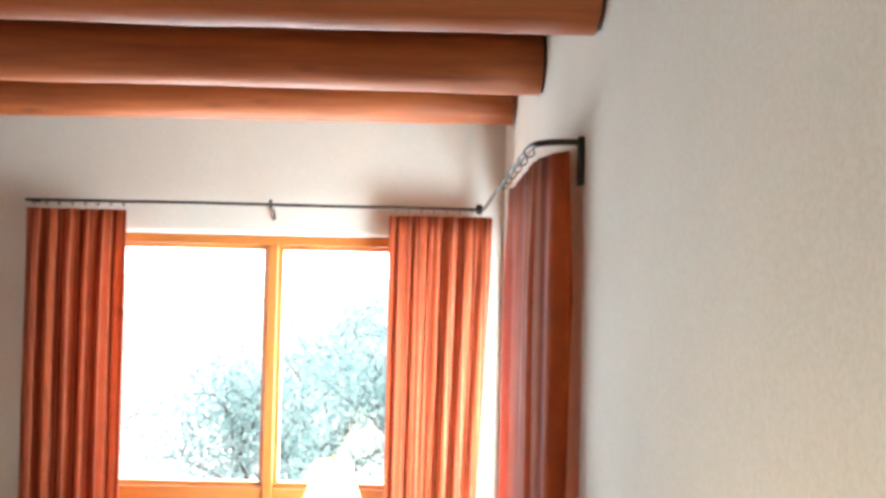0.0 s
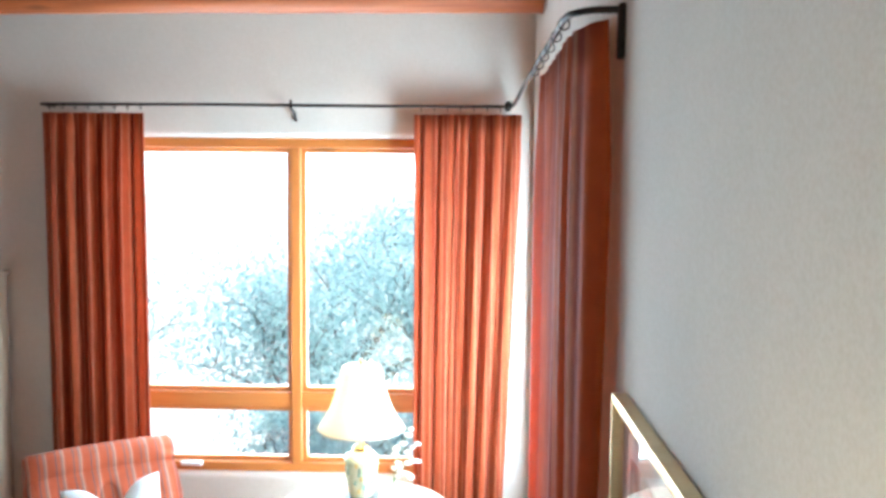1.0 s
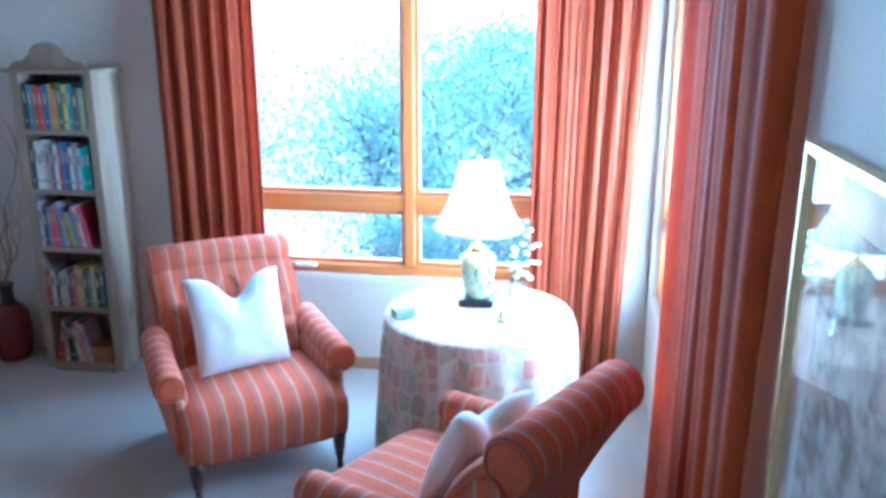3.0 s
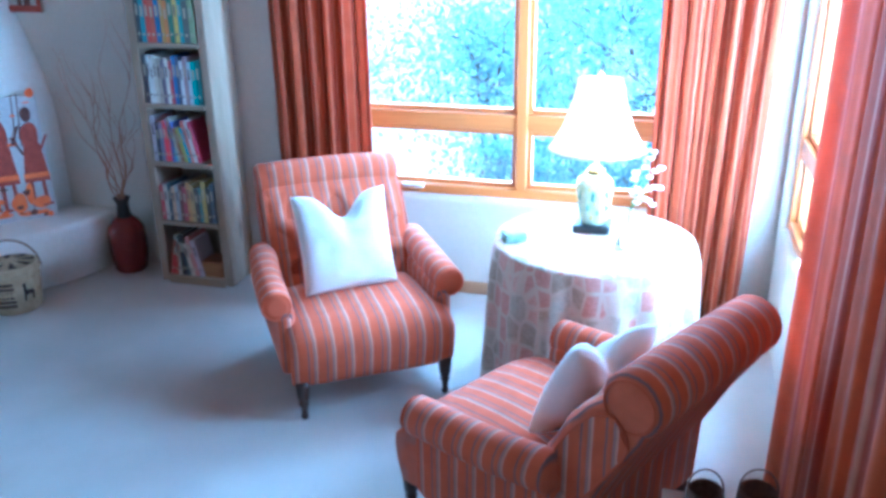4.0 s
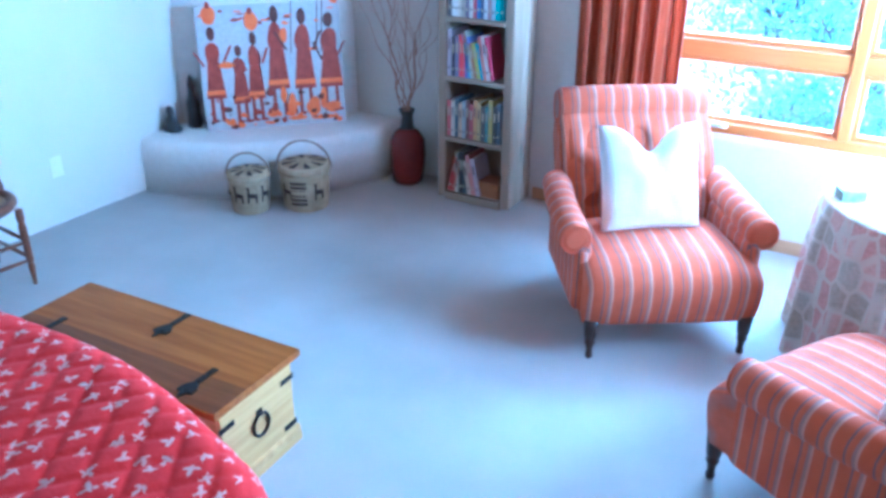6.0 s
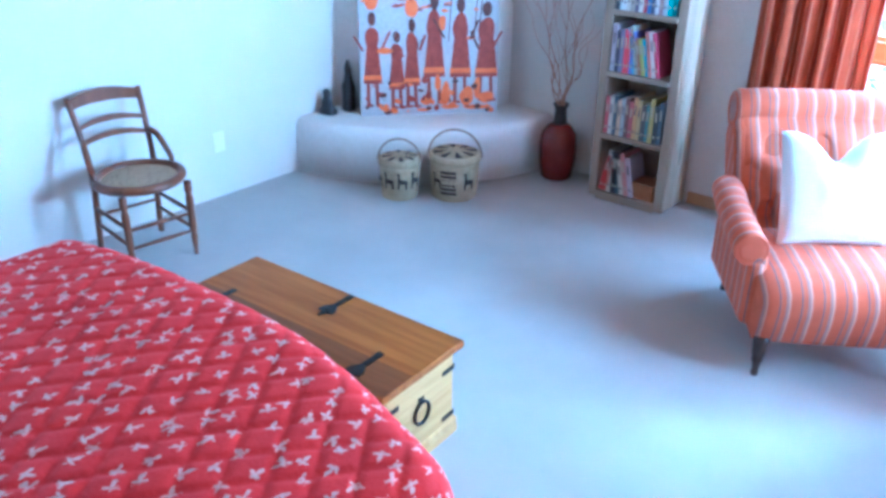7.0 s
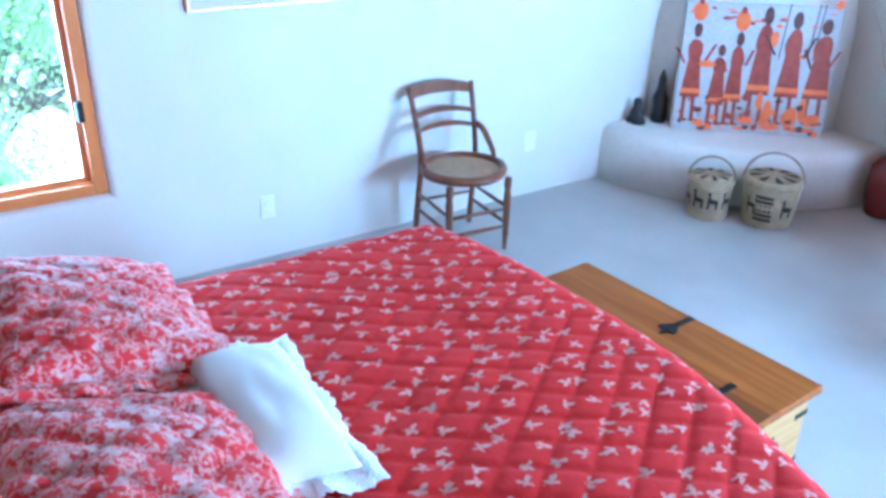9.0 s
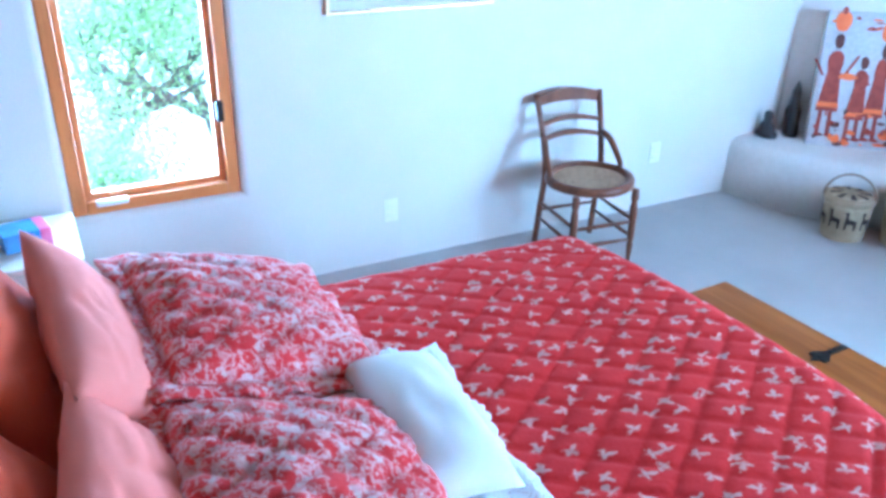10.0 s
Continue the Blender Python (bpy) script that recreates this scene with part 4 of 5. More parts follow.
pillow("throw_pillow", "plump white cotton throw pillow with a dented top", M1 @ pose(-0.015, 0.425, 0.64, 69, 0, 4), 0.45, 0.47, 0.17, WHITE_CLOTH, 0.24, 1, "white pillows on the armchairs", 0.05)
pillow("throw_pillow", "white cotton throw pillow leaning on the armchair back", M2 @ pose(-0.03, 0.515, 0.615, 66, -4, -8), 0.39, 0.40, 0.15, WHITE_CLOTH, 0.24, 5, "white pillows on the armchairs", 0.05)

# ---- round table, cloth and lamp ----
TX, TY, TR, TZ = 0.555, 4.945, 0.445, 0.695
TABLE_CLOTH = Mat("printed cloth", 0.85)
warp = TABLE_CLOTH.n("ShaderNodeTexCoord").outputs["UV"]
v1 = TABLE_CLOTH.n("ShaderNodeTexVoronoi", Vector=warp, Scale=1.0, Randomness=0.6)
v2 = TABLE_CLOTH.n("ShaderNodeTexVoronoi", Vector=warp, Scale=1.0, Randomness=0.6)
v2.feature = "DISTANCE_TO_EDGE"
pick = TABLE_CLOTH.n("ShaderNodeSeparateColor", Color=v1.outputs["Color"]).outputs[0]
patch = TABLE_CLOTH.ramp(pick, [(0.0, (0.52, 0.25, 0.20)), (0.3, (0.36, 0.31, 0.22)), (0.55, (0.60, 0.36, 0.29)), (0.75, (0.44, 0.42, 0.33)), (0.9, (0.56, 0.20, 0.15))], True)
patch = TABLE_CLOTH.mix(0.3, patch, TABLE_CLOTH.ramp(TABLE_CLOTH.noise(60, 4), [(0.35, (0.3, 0.26, 0.2)), (0.65, (0.68, 0.55, 0.46))]))
TABLE_CLOTH.color(TABLE_CLOTH.mix(TABLE_CLOTH.ramp(v2.outputs["Distance"], [(0.04, (0.85, 0.85, 0.85)), (0.12, (0, 0, 0))]), patch, (0.58, 0.52, 0.42)))
TABLE_CLOTH.bump(TABLE_CLOTH.noise(500, 2), 0.2, 0.002)
TABLE_CLOTH = TABLE_CLOTH.m
table = thing("round_table", "round side table hidden under a cloth", "table", pose(TX, TY, 0))
part("tabletop", lathe([(0, TZ - 0.03), (TR - 0.01, TZ - 0.03), (TR - 0.006, TZ - 0.012), (TR - 0.01, TZ - 0.006), (0, TZ - 0.006)], 48), DARK_WOOD, table, smooth=False)
part("pedestal", lathe([(0, 0), (0.16, 0), (0.16, 0.02), (0.05, 0.06), (0.04, 0.3), (0.05, TZ - 0.03)], 20), DARK_WOOD, table, smooth=True)


def draped(m):
    """The cloth: flat on top, hanging in folds to the floor, with a UV that runs with the weave."""
    bm = bmesh.new()
    uv = bm.loops.layers.uv.new("UVMap")
    n = 160
    prof = [(0.0, TZ), (0.15, TZ), (0.30, TZ), (0.40, TZ + 0.001), (0.44, TZ), (TR, TZ - 0.008)] + [(TR + 0.012 + 0.030 * (k / 12) ** 0.8, TZ - 0.02 - (TZ - 0.022) * k / 12) for k in range(1, 13)]
    rings, dist = [], 0.0
    last = prof[0]
    for i, (r, z) in enumerate(prof):
        dist += math.hypot(r - last[0], z - last[1])
        last = (r, z)
        drop = max(0.0, (TZ - z) / TZ)
        ring = []
        for k in range(n):
            a = 2 * math.pi * k / n
            fold = drop ** 0.7 * (0.026 * math.sin(13 * a + 1.1 * math.sin(3 * a)) + 0.016 * math.sin(21 * a + 2 + drop) + 0.012 * math.sin(5 * a))
            q = r + fold
            ring.append((bm.verts.new((q * math.cos(a), q * math.sin(a), z)), (a, dist)))
        rings.append(ring)
    for i, (ra, rb) in enumerate(zip(rings, rings[1:])):
        for k in range(n):
            j = (k + 1) % n
            quad = [ra[k], ra[j], rb[j], rb[k]]
            try: f = bm.faces.new([q[0] for q in quad])
            except ValueError: continue
            f.smooth = True
            for loop, idx in zip(f.loops, (k, j if j else n, j if j else n, k)):
                row = i if loop.vert in (ra[k][0], ra[j][0]) else i + 1
                d = rings[row][0][1][1]
                aa = 2 * math.pi * idx / n
                if i < 5: loop[uv].uv = (d * math.cos(aa) * 14, d * math.sin(aa) * 14)
                else: loop[uv].uv = (aa * TR * 15 + 40, d * 9.5)
    bmesh.ops.remove_doubles(bm, verts=bm.verts[:], dist=1e-5)
    return bm


cloth = solo("tablecloth", draped(None), TABLE_CLOTH, "floor-length printed tablecloth in rose, olive and cream patches", "tablecloth", True)
cloth.matrix_world = pose(TX, TY, 0.004)

lx, ly, lz = 0.535, 5.075, TZ + 0.005
table_lamp = thing("table_lamp", "lit table lamp with a cream bell shade on a celadon jar", "lamp", pose(lx, ly, lz))
JAR = mottled("celadon glaze", (0.40, 0.46, 0.30), (0.62, 0.64, 0.46), 22, 0.15, 0.1, 0.001)
JAR_ROSE = mottled("yellow mark", (0.55, 0.42, 0.14), (0.66, 0.54, 0.24), 30, 0.2)
JAR_MARK = mottled("celadon mark", (0.16, 0.28, 0.22), (0.26, 0.38, 0.28), 30, 0.2)
BRASS = mottled("brass", (0.62, 0.42, 0.15), (0.72, 0.52, 0.22), 20, 0.25, 0.1, 0.001, metal=1.0)
part("base", rbox((0.165, 0.165, 0.035), (0, 0, 0.0175), 0.008, 2), BLACK, table_lamp, "black lacquered foot")
def six_sided(a, z):
    """Six soft facets round a jar."""
    return 1 - 0.06 * abs(math.sin(3 * a))


jar = part("jar", lathe([(0, 0.035), (0.060, 0.036), (0.066, 0.05), (0.074, 0.12), (0.084, 0.19), (0.086, 0.215), (0.078, 0.24), (0.052, 0.258), (0.036, 0.265), (0, 0.266)], 36, None, None, six_sided), JAR, table_lamp, "pale green glazed jar painted with sprays", True)
rng = random.Random(21)
for f in range(6):
    for i in range(7):
        z = 0.075 + 0.022 * i
        a = math.pi / 6 + f * math.pi / 3 + rng.uniform(-0.3, 0.3)
        q = 0.068 + 0.014 * (z - 0.05) / 0.15
        bm = lathe([(0, -0.002), (0.011, -0.001), (0.012, 0.001), (0, 0.0025)], 7, None, pose(q * math.cos(a), q * math.sin(a), z, 0, 0, math.degrees(a)) @ pose(0, 0, 0, rng.uniform(-30, 30), 90, 0), lambda b, h: 1 + 0.35 * math.cos(2 * b))
        part("painted_mark", bm, JAR_MARK if i % 3 else JAR_ROSE, jar)
part("neck", lathe([(0.035, 0.26), (0.045, 0.27), (0.03, 0.29), (0.012, 0.30), (0.010, 0.36), (0.0, 0.36)], 20), BRASS, table_lamp, "brass neck", True)
SHADE = Mat("lamp shade silk", 0.8)
SHADE.color((0.80, 0.74, 0.62))
SHADE.b.inputs["Transmission Weight"].default_value = 0.0
tr = SHADE.n("ShaderNodeBsdfTranslucent", Color=(0.85, 0.78, 0.64, 1))
mx = SHADE.t.nodes.new("ShaderNodeMixShader")
mx.inputs[0].default_value = 0.5
SHADE.link(SHADE.b.outputs[0], mx.inputs[1])
SHADE.link(tr.outputs[0], mx.inputs[2])
SHADE.link(mx.outputs[0], SHADE.t.nodes["Material Output"].inputs[0])
SHADE.bump(SHADE.noise(200, 2), 0.15, 0.002)
SHADE = SHADE.m
prof = [(0.215, 0.375), (0.208, 0.385), (0.178, 0.43), (0.152, 0.48), (0.13, 0.54), (0.112, 0.60), (0.100, 0.66), (0.094, 0.685)]
rows = [[(r * (1 + 0.012 * math.cos(6 * a)) * math.cos(a), r * (1 + 0.012 * math.cos(6 * a)) * math.sin(a), z) for a in (2 * math.pi * k / 48 for k in range(48))] for r, z in prof]
shade = part("shade", sheet(rows, 0.002, closed=True), SHADE, table_lamp, "cream silk bell shade", True)
part("finial", lathe([(0.004, 0.66), (0.005, 0.69), (0.012, 0.70), (0.012, 0.712), (0.0, 0.722)], 12), BRASS, table_lamp, "brass finial", True)
part("harp", tube([(0.0, 0.0, 0.36), (0.05, 0, 0.40), (0.06, 0, 0.52), (0.04, 0, 0.63), (0, 0, 0.67)], 0.003, 6), BRASS, table_lamp, smooth=True)
BULB = Mat("lit bulb")
BULB.b.inputs["Emission Color"].default_value = (1, 0.72, 0.4, 1)
BULB.b.inputs["Emission Strength"].default_value = 12.0
part("bulb", lathe([(0.012, 0.365), (0.014, 0.40), (0.03, 0.44), (0.03, 0.465), (0.018, 0.49), (0, 0.497)], 16), BULB.m, table_lamp, "glowing bulb", True)
lamp("table_lamp_light", "POINT", 4.5, pose(lx + 0.045, ly - 0.0, lz + 0.52), (1, 0.75, 0.46), radius=0.03)

# a second lit lamp stands by the side wall and warms it
fx, fy = 1.20, 1.42
floor_lamp = thing("floor_lamp", "lit brass floor lamp with a cream silk shade beside the wall", "lamp", pose(fx, fy, 0))
part("base", lathe([(0, 0), (0.13, 0), (0.132, 0.012), (0.10, 0.022), (0.025, 0.035), (0.012, 0.05)], 32), BRASS, floor_lamp, smooth=True)
part("pole", lathe([(0.010, 0.045), (0.010, 0.70), (0.016, 0.71), (0.016, 0.73), (0.009, 0.74), (0.009, 1.20), (0.018, 1.21), (0.018, 1.25), (0, 1.25)], 16), BRASS, floor_lamp, smooth=True)
rows = [[(q * math.cos(a), q * math.sin(a), z) for a in (2 * math.pi * k / 40 for k in range(40))] for q, z in ((0.175, 1.20), (0.15, 1.29), (0.125, 1.38), (0.105, 1.46))]
part("shade", sheet(rows, 0.002, closed=True), SHADE, floor_lamp, "cream silk shade", True)
part("bulb", lathe([(0.012, 1.25), (0.014, 1.28), (0.03, 1.32), (0.03, 1.345), (0.018, 1.37), (0, 1.377)], 16), BULB.m, floor_lamp, "glowing bulb", True)
lamp("floor_lamp_light", "POINT", 16, pose(fx, fy, 1.41), (1, 0.74, 0.44), radius=0.035)

CRYSTAL = glass_material("clear glass", (0.94, 0.97, 0.97), 0.02)
PETAL = plain_cloth("white petals", (0.80, 0.78, 0.72))
STEM = mottled("green stem", (0.08, 0.16, 0.05), (0.14, 0.24, 0.08), 20, 0.6)
posy = thing("flower_vase", "small glass bud vase with white blossom sprigs", "vase", pose(0.70, 4.95, TZ + 0.005))
part("vase", lathe([(0, 0), (0.03, 0), (0.034, 0.01), (0.02, 0.03), (0.024, 0.08), (0.018, 0.12), (0.024, 0.15), (0.021, 0.15), (0.015, 0.12), (0.02, 0.08), (0.014, 0.035), (0, 0.03)], 18), CRYSTAL, posy, "clear cut-glass vase", True)
rng = random.Random(8)
for k in range(5):
    a = -0.3 + k * 0.45
    end = Vector((0.16 * math.cos(a) * (0.6 + 0.15 * k), 0.10 * math.sin(a), 0.18 + 0.05 * ((k * 3) % 5)))
    pts = curve_points([(0, 0, 0.05), (0.004, 0, 0.14), end * 0.6 + Vector((0, 0, 0.09)), end], 4)
    stem = part("stem", tube(pts, 0.0018, 5), STEM, posy, smooth=True)
    for q in pts[6::2]:
        bm = bmesh.new()
        for p in range(5):
            b = 2 * math.pi * p / 5 + rng.random()
            lathe([(0, -0.004), (0.008, -0.002), (0.010, 0.002), (0, 0.004)], 7, bm, Matrix.Translation(q + Vector((0.009 * math.cos(b), 0.009 * math.sin(b), 0.004))) @ pose(0, 0, 0, 30, 20 * p, 0))
        part("blossom", bm, PETAL, stem, "white blossom", True)
GREEN_BOX = mottled("green lacquer", (0.16, 0.22, 0.16), (0.30, 0.36, 0.28), 30, 0.35)
solo("trinket_box", rbox((0.10, 0.075, 0.045), (0, 0, 0.0225), 0.006, 2, pose(0.215, 4.83, TZ + 0.005, 0, 0, 30)), GREEN_BOX, "small green trinket box on the table edge", "box")
SILVER = mottled("silver", (0.6, 0.6, 0.6), (0.72, 0.72, 0.72), 16, 0.2, 0.05, 0.001, metal=1.0)
solo("bell", lathe([(0, 0), (0.024, 0), (0.021, 0.02), (0.012, 0.045), (0.006, 0.05), (0.009, 0.07), (0.006, 0.10), (0, 0.105)], 18, None, pose(0.675, 4.83, TZ + 0.005)), SILVER, "small silver hand bell on the table", "bell", True)

# ---- wooden chest ----
CHEST_TOP = wooden("chest lid wood", (0.19, 0.056, 0.004), (0.37, 0.125, 0.010), 0, 0.5, 1.0, 0.25)
CHEST_SIDE = wooden("chest side wood", (0.42, 0.24, 0.07), (0.62, 0.40, 0.15), 0, 0.45)
CHEST_END = wooden("chest end wood", (0.42, 0.24, 0.07), (0.62, 0.40, 0.15), 1, 0.45)
CW, CD, CH = 1.01, 0.40, 0.385
chest = thing("chest", "low pine chest with iron hinges and ring handles", "chest", pose(-1.753, 2.985, 0, 0, 0, 3.2))
part("body", span(-CW / 2 + 0.02, CW / 2 - 0.02, -CD / 2 + 0.02, CD / 2 - 0.02, 0.035, CH - 0.03, 0.006), CHEST_SIDE, chest)
for s in (-1, 1):
    part("end_panel", rbox((0.014, CD - 0.045, CH - 0.075), (s * (CW / 2 - 0.014), 0, 0.035 + (CH - 0.065) / 2), 0.004), CHEST_END, chest)
    part("skid", rbox((0.05, CD + 0.02, 0.036), (s * (CW / 2 - 0.03), 0, 0.018), 0.006), CHEST_END, chest)
part("plinth", span(-CW / 2, CW / 2, -CD / 2, CD / 2, 0.036, 0.075, 0.008), CHEST_SIDE, chest)
lid = part("lid", span(-CW / 2 - 0.012, CW / 2 + 0.012, -CD / 2 - 0.014, CD / 2 + 0.014, CH - 0.028, CH, 0.006), CHEST_TOP, chest, "dark honey-stained lid")


def hinge(x, y):
    """A forged strap from y towards the near edge, ending in a split leaf."""
    out = [(x - 0.012, y), (x + 0.012, y), (x + 0.010, y - 0.09), (x + 0.030, y - 0.12), (x + 0.032, y - 0.145), (x + 0.012, y - 0.15), (x, y - 0.18), (x - 0.012, y - 0.15), (x - 0.032, y - 0.145), (x - 0.030, y - 0.12), (x - 0.010, y - 0.09)]
    h = part("hinge", prism(out, CH + 0.0005, CH + 0.0045, 2), IRON, lid, "black iron strap hinge")
    for k in (0.03, 0.08, 0.135):
        part("nail", lathe([(0.006, CH + 0.004), (0.005, CH + 0.007), (0, CH + 0.008)], 8, None, Matrix.Translation((x, y - k, 0))), IRON, lid)


for x, y in ((0.015, CD / 2 + 0.004), (0.35, -0.02), (-0.36, -0.03)): hinge(x, y)
part("dark_board", span(-CW / 2 - 0.006, CW / 2 + 0.006, -CD / 2 - 0.008, -0.06, CH - 0.004, CH + 0.0004), wooden("dark lid board", (0.10, 0.03, 0.004), (0.21, 0.07, 0.010), 0, 0.45, 1.0, 0.25), lid, "darker front lid board")
for s in (-1, 1):
    ring = [(s * (CW / 2 - 0.002), 0.038 * math.cos(a), 0.205 + 0.042 * math.sin(a)) for a in (2 * math.pi * k / 20 for k in range(20))]
    part("ring_handle", tube(ring, 0.006, 8, closed=True), IRON, chest, "black iron ring handle", True)
    part("handle_plate", rbox((0.006, 0.03, 0.03), (s * (CW / 2 - 0.008), 0, 0.25), 0.002), IRON, chest)
    for y, z in ((-0.13, 0.29), (0.13, 0.29), (-0.13, 0.10), (0.13, 0.10)):
        part("corner_strap", rbox((0.005, 0.07, 0.022), (s * (CW / 2 - 0.008), y + (0.02 if y > 0 else -0.02), z), 0.002), IRON, chest)

# ---- bed ----
QUILT = Mat("red quilt", 0.85, 0, 0.2)
QUILT.b.inputs["Sheen Weight"].default_value = 0.05
qx, qy, qz = QUILT.axis(0), QUILT.axis(1), QUILT.math("MULTIPLY", QUILT.axis(2), 0.9)
lay = QUILT.n("ShaderNodeCombineXYZ", X=QUILT.math("SUBTRACT", qx, qz), Y=QUILT.math("SUBTRACT", qy, qz))
lay = QUILT.n("ShaderNodeMapping", Vector=lay.outputs[0], Scale=(15.5, 13.8, 0.0), Rotation=(0, 0, 0.5)).outputs[0]
cell = QUILT.n("ShaderNodeTexVoronoi", Vector=lay, Scale=1.0, Randomness=0.75)
cell.voronoi_dimensions = "2D"
off = QUILT.t.nodes.new("ShaderNodeVectorMath")
off.operation = "SUBTRACT"
QUILT.link(lay, off.inputs[0])
QUILT.link(cell.outputs["Position"], off.inputs[1])
arm = QUILT.n("ShaderNodeSeparateXYZ", Vector=off.outputs[0])
turn = QUILT.math("MULTIPLY", QUILT.n("ShaderNodeSeparateColor", Color=cell.outputs["Color"]).outputs[0], 6.28)
way = QUILT.math("ADD", QUILT.math("ARCTAN2", arm.outputs[1], arm.outputs[0]), turn)
petal = QUILT.math("POWER", QUILT.math("ABSOLUTE", QUILT.math("COSINE", QUILT.math("MULTIPLY", way, 2.0))), 2.0)
fan = QUILT.math("ADD", QUILT.math("MULTIPLY", QUILT.math("COSINE", way), 0.4), 0.6)
reach = QUILT.math("ADD", QUILT.math("MULTIPLY", QUILT.math("MULTIPLY", petal, fan), 0.30), 0.085)
bent = QUILT.math("SUBTRACT", cell.outputs["Distance"], QUILT.math("ADD", reach, QUILT.math("MULTIPLY", QUILT.math("SUBTRACT", QUILT.noise(120, 3), 0.5), 0.5)))
red = QUILT.ramp(QUILT.noise(5, 4), [(0.3, (0.50, 0.012, 0.014)), (0.7, (0.60, 0.022, 0.022))])
QUILT.color(QUILT.mix(QUILT.ramp(QUILT.math("ADD", bent, 0.5), [(0.46, (1, 1, 1)), (0.52, (0, 0, 0))]), red, (0.64, 0.37, 0.32)))
QUILT.bump(QUILT.noise(90, 4), 0.3, 0.006)
QUILT = QUILT.m
TOILE = Mat("toile quilt", 0.85, 0, 0.2)
TOILE.b.inputs["Sheen Weight"].default_value = 0.1
leafy, big, vein = TOILE.noise(46, 6, None, 0.72), TOILE.noise(7, 3), TOILE.noise(26, 4, None, 0.6)
print_on = TOILE.ramp(TOILE.math("ADD", TOILE.math("MULTIPLY", leafy, 1.4), TOILE.math("MULTIPLY", big, -0.55)), [(0.45, (0, 0, 0)), (0.52, (0.9, 0.9, 0.9))])
print_on = TOILE.mix(TOILE.ramp(vein, [(0.455, (0, 0, 0)), (0.475, (1, 1, 1)), (0.505, (1, 1, 1)), (0.525, (0, 0, 0))]), print_on, (0.6, 0.6, 0.6))
TOILE.color(TOILE.mix(print_on, (0.55, 0.03, 0.035), (0.68, 0.52, 0.50)))
TOILE.bump(TOILE.noise(60, 3), 0.3, 0.006)
TOILE = TOILE.m
SALMON = plain_cloth("salmon cotton", (0.82, 0.27, 0.21), 0.9, 9.0, 0.04)
DEEP_ORANGE = plain_cloth("orange cotton", (0.62, 0.10, 0.035), 0.9, 9.0, 0.04)
BED_X0, BED_X1, BED_Y0, BED_Y1, BED_Z = -2.48, -0.60, 0.28, 2.655, 0.672


def quilting(x, y):
    """Depth of the stitched diamonds."""
    p, q = (x * 0.8 + y * 0.6) / 0.092, (x * 0.8 - y * 0.6) / 0.092
    a, b = abs((p % 1) - 0.5) * 2, abs((q % 1) - 0.5) * 2
    return 0.011 * (1 - max(a, b) ** 7) - 0.006


def bedspread():
    rows = []
    nx, ny = 250, 270
    drop, r = 0.55, 0.14
    w, l = BED_X1 - BED_X0, BED_Y1 - BED_Y0

    def fold(s, flatlen):
        """Across the edge: distance along the cloth to (inward position, height below the top)."""
        if s < 0: return s, 0.0
        arc = r * math.pi / 2
        if s < arc: return r * math.sin(s / r), r * (1 - math.cos(s / r))
        return r + 0.06 * (s - arc), r + (s - arc)

    for i in range(nx + 1):
        row = []
        sx = -drop + (w - 2 * r + 2 * drop) * i / nx - 0.0
        for j in range(ny + 1):
            sy = (l - r + drop) * j / ny
            over_x = -sx if sx < 0 else max(0.0, sx - (w - 2 * r))
            sign = -1 if sx < 0 else 1
            over_y = max(0.0, sy - (l - r))
            x = BED_X0 + r + min(max(sx, 0.0), w - 2 * r)
            y = BED_Y0 + min(sy, l - r)
            out = math.hypot(over_x, over_y)
            dz = 0.0
            if out > 0:
                a, dz = fold(out, 0)
                x += sign * a * over_x / out
                y += a * over_y / out
            u = 2 * (x - BED_X0) / w - 1
            y -= (0.19 if u > 0 else 0.11) * u * u * max(0.0, (y - 1.8) / 0.8)
            crown = 0.022 * math.sin(math.pi * min(1, max(0, (x - BED_X0) / w))) ** 0.7 + 0.012 * noise.noise((x * 1.6, y * 1.6, 0)) + 0.006 * noise.noise((x * 5, y * 5, 2))
            z = BED_Z - dz + crown * max(0, 1 - dz * 5) + quilting(x + dz * 0.7 * (1 if sx > 0 else -1), y + dz * 0.5) * 0.9
            wave = min(1, dz * 2.5)
            x += wave * 0.025 * math.sin(y * 9 + 1) * (1 if sx > w / 2 else -1)
            y += wave * (0.02 * math.sin(x * 8) if sy > l - r else 0)
            row.append((x, y, max(z, 0.06 + 0.02 * math.sin(x * 7 + y * 5))))
        rows.append(row)
    return sheet(rows, 0.012)


bed = thing("bed", "double bed made up under a red quilt", "bed", pose(0, 0, 0))
part("mattress", span(BED_X0 + 0.12, BED_X1 - 0.14, BED_Y0 - 0.02, BED_Y1 - 0.24, 0.32, BED_Z - 0.045, 0.05, 3), WHITE_CLOTH, bed)
part("bed_base", span(BED_X0 + 0.13, BED_X1 - 0.15, BED_Y0, BED_Y1 - 0.25, 0.10, 0.318, 0.01), DARK_WOOD, bed)
for x in (BED_X0 + 0.25, BED_X1 - 0.25):
    for y in (BED_Y0 + 0.1, BED_Y1 - 0.4):
        part("leg", lathe([(0, 0), (0.025, 0), (0.03, 0.10)], 12, None, pose(x, y, 0)), DARK_WOOD, bed)
solo("quilt", bedspread(), QUILT, "red diamond-quilted bedspread with scattered cream sprigs", "quilt", True)


